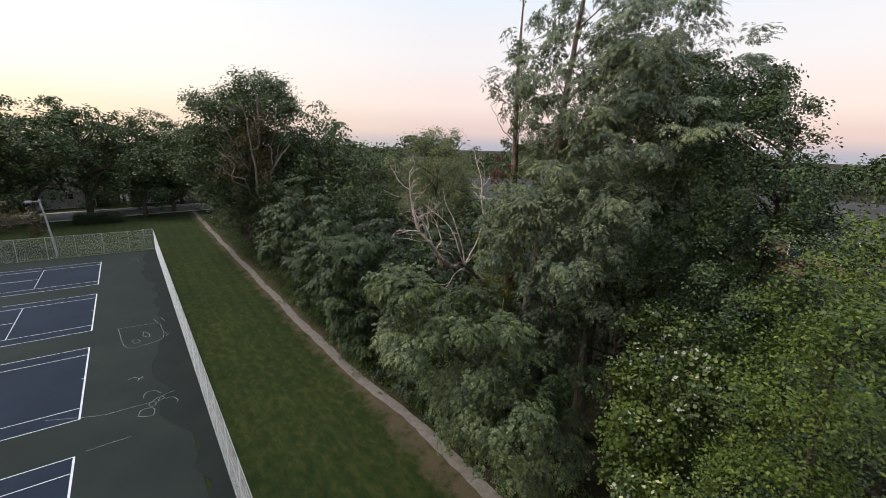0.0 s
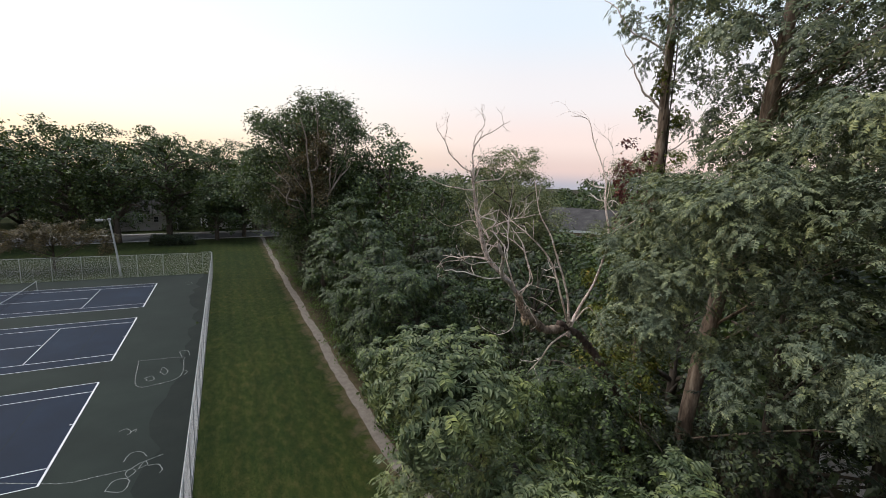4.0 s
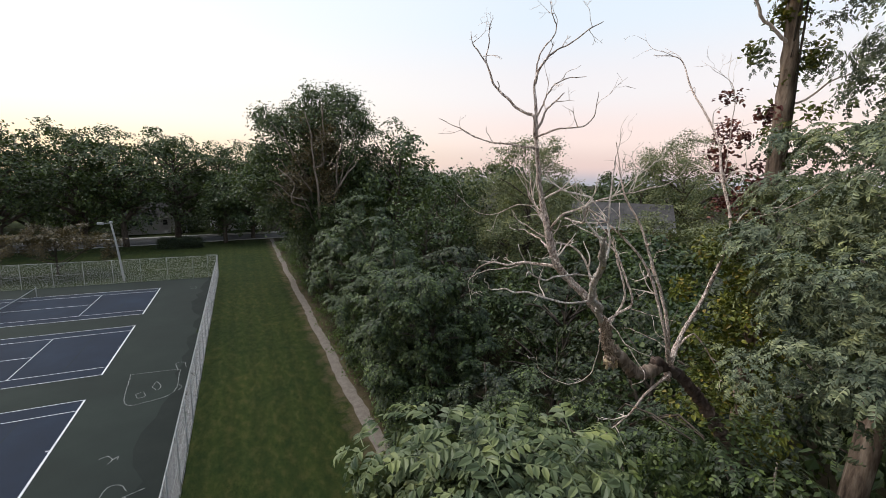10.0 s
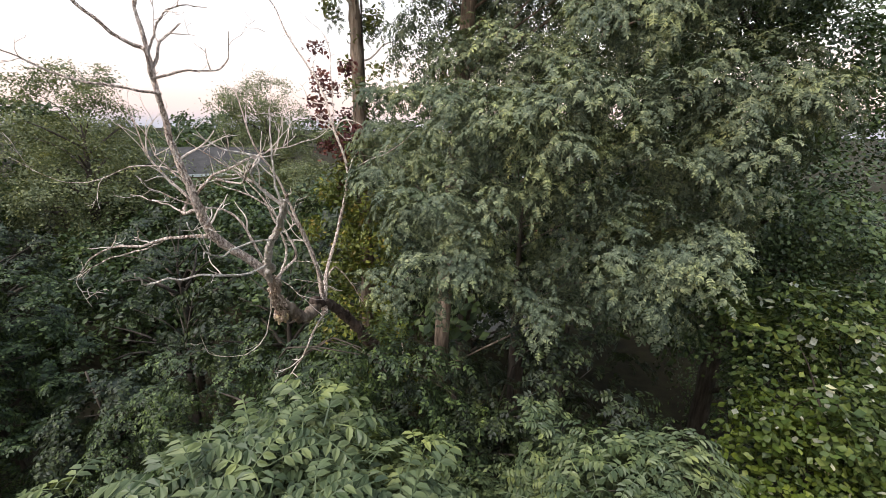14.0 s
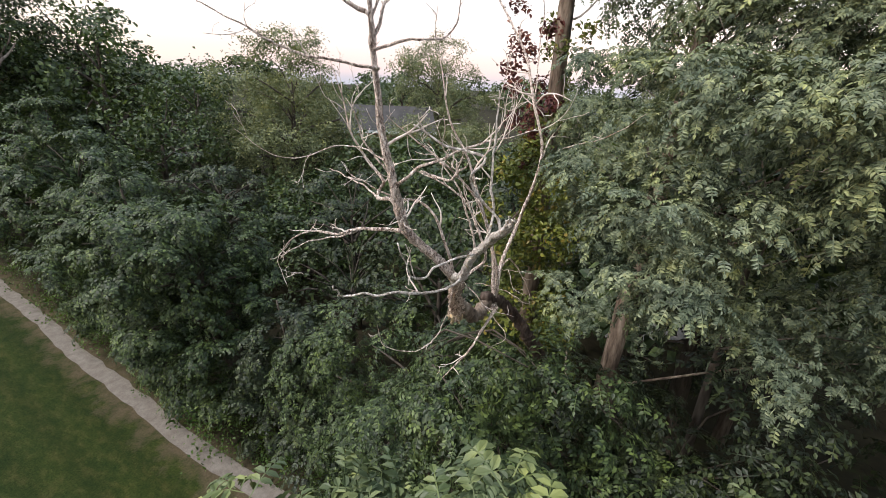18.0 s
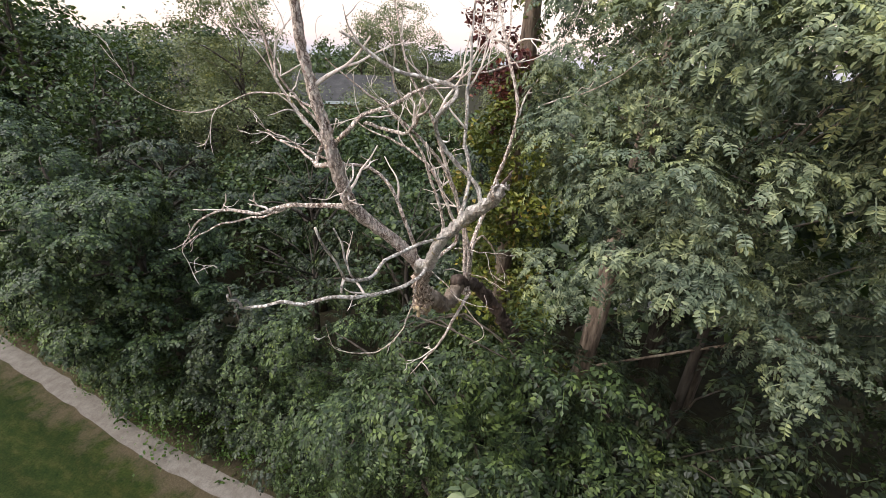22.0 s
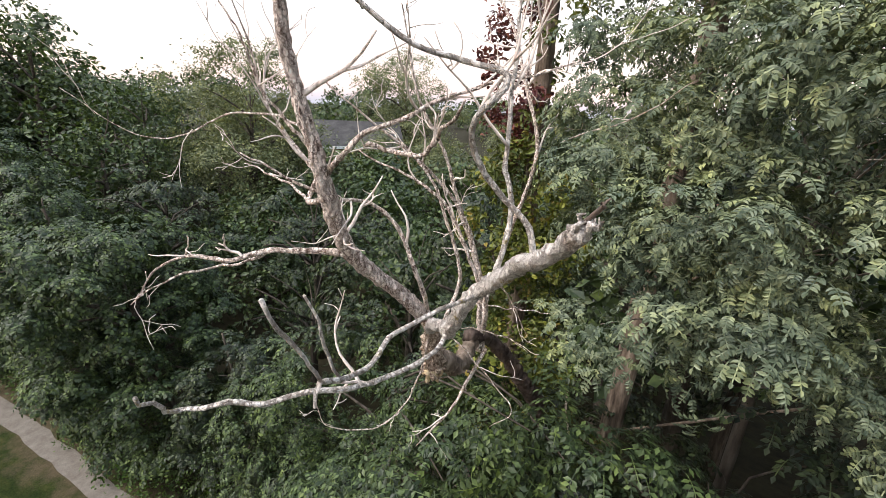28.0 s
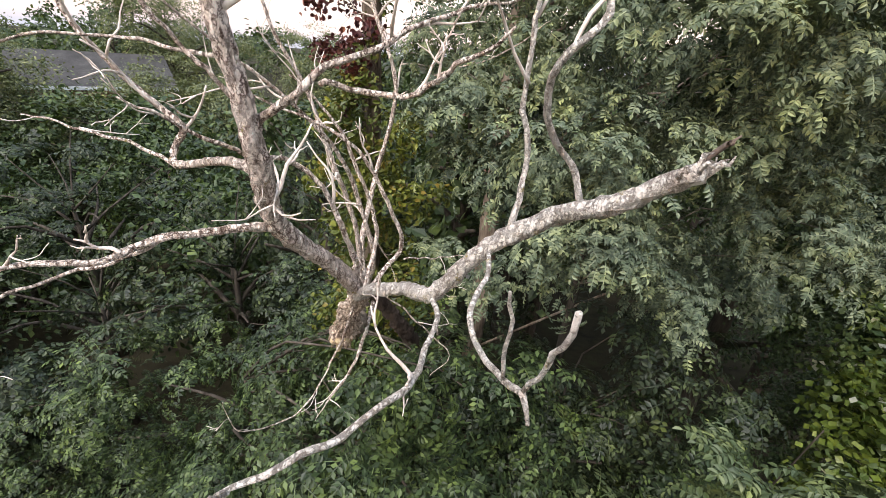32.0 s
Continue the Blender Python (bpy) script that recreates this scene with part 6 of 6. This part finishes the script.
bough([(12.30, -28.2, 13.78, 0.016), (12.25, -28.52, 13.78, 0.015), (12.10, -28.68, 13.90, 0.011), (12.03, -28.78, 13.97, 0.006)], "pale crooked branch", sides=8, seed=46, twigs=3, reach=(0.1, 0.3), thin=0.005)
bough([(12.95, -28.16, 12.68, 0.028), (12.86, -28.14, 12.95, 0.024), (12.81, -28.08, 13.19, 0.022), (12.75, -28.0, 13.34, 0.020), (12.66, -27.9, 13.44, 0.017), (12.44, -27.92, 13.47, 0.014)], "curved inner limb", sides=8, seed=29, twigs=3)
bough([(13.05, -28.2, 12.55, 0.026), (13.24, -28.36, 12.79, 0.022), (13.2, -28.31, 13.06, 0.020), (13.14, -28.16, 13.35, 0.017), (13.03, -27.93, 13.54, 0.013), (12.9, -27.67, 13.68, 0.007)], sides=8, seed=30, twigs=3)
bough([(13.15, -28.15, 12.45, 0.026), (13.3, -28.2, 12.8, 0.022), (13.27, -28.14, 13.12, 0.019), (13.22, -28.03, 13.46, 0.015), (13.11, -27.79, 13.75, 0.008)], sides=8, seed=31, twigs=3)
bough([(13.05, -28.12, 12.5, 0.012), (13.26, -27.87, 11.75, 0.010), (13.04, -27.7, 11.52, 0.009), (12.74, -27.47, 11.66, 0.006), (12.67, -27.42, 11.95, 0.003)], "drooping thin loop of a branch", sides=7, seed=32, twigs=6, reach=(0.1, 0.3), thin=0.005)
bough([(12.91, -28.28, 12.66, 0.009), (13.02, -28.52, 12.39, 0.008), (13.12, -28.73, 12.06, 0.006), (13.06, -28.61, 11.93, 0.003)], sides=6, seed=33, twigs=2, thin=0.004)
bough([(13.3, -28.25, 12.45, 0.008), (13.46, -28.40, 12.40, 0.008), (13.6, -28.76, 12.25, 0.004)], sides=6, seed=34, twigs=2, thin=0.004)
bough([(13.15, -28.4, 12.75, 0.008), (13.37, -28.84, 12.71, 0.004)], sides=6, seed=35, twigs=1, thin=0.004)
# second clump of stems a little behind
bough([(14.9, -27.78, 11.25, 0.085), (15.0, -27.74, 11.5, 0.070), (15.3, -27.66, 11.85, 0.046), (15.66, -27.74, 12.55, 0.038), (15.68, -27.97, 13.50, 0.032), (15.75, -27.71, 14.31, 0.028), (16.0, -27.4, 14.9, 0.024), (16.25, -26.7, 15.8, 0.018), (16.3, -26.4, 16.35, 0.012), (16.0, -26.1, 16.45, 0.006)], "tall thin grey stem with a hooked tip", sides=8, seed=36, twigs=12, reach=(0.3, 0.9), thin=0.007)
bough([(15.76, -27.72, 14.3, 0.016), (15.9, -27.66, 15.0, 0.012), (15.85, -27.64, 15.6, 0.008), (15.58, -27.43, 15.92, 0.004)], sides=6, seed=37, twigs=5, reach=(0.2, 0.6), thin=0.005)
bough([(15.0, -27.74, 11.4, 0.06), (14.85, -27.70, 12.2, 0.042), (14.66, -27.55, 12.9, 0.036), (14.48, -27.42, 13.54, 0.028), (14.25, -27.22, 14.07, 0.020), (14.12, -27.13, 14.75, 0.008)], sides=8, seed=38, twigs=5, reach=(0.25, 0.7), thin=0.007)
bough([(14.95, -27.76, 11.4, 0.055), (14.5, -27.95, 12.1, 0.038), (14.23, -27.8, 12.96, 0.030), (13.88, -27.52, 13.49, 0.022), (13.27, -27.06, 14.09, 0.008)], sides=8, seed=39, twigs=6, reach=(0.25, 0.7), thin=0.007)
bough([(15.3, -27.55, 11.5, 0.03), (15.65, -27.69, 11.8, 0.022), (16.08, -28.02, 10.94, 0.006)], sides=7, seed=40, twigs=4, up=-0.2)
bough([(14.75, -27.9, 11.4, 0.04), (14.32, -27.89, 11.2, 0.030), (14.2, -27.72, 10.8, 0.022), (14.07, -27.44, 10.35, 0.007)], sides=7, seed=41, twigs=6, up=-0.2)
bough([(15.68, -27.98, 13.45, 0.016), (15.25, -28.45, 13.74, 0.013), (14.98, -29.0, 13.95, 0.010), (14.9, -29.37, 14.23, 0.005)], "long thin twig reaching among the leaves", sides=6, seed=42, twigs=2, thin=0.004)
bough([(16.6, -28.6, 9.9, 0.03), (16.5, -28.75, 9.2, 0.026), (16.9, -29.1, 8.0, 0.02)], "broken hanging branch", sides=7, seed=43)
grow_twigs()
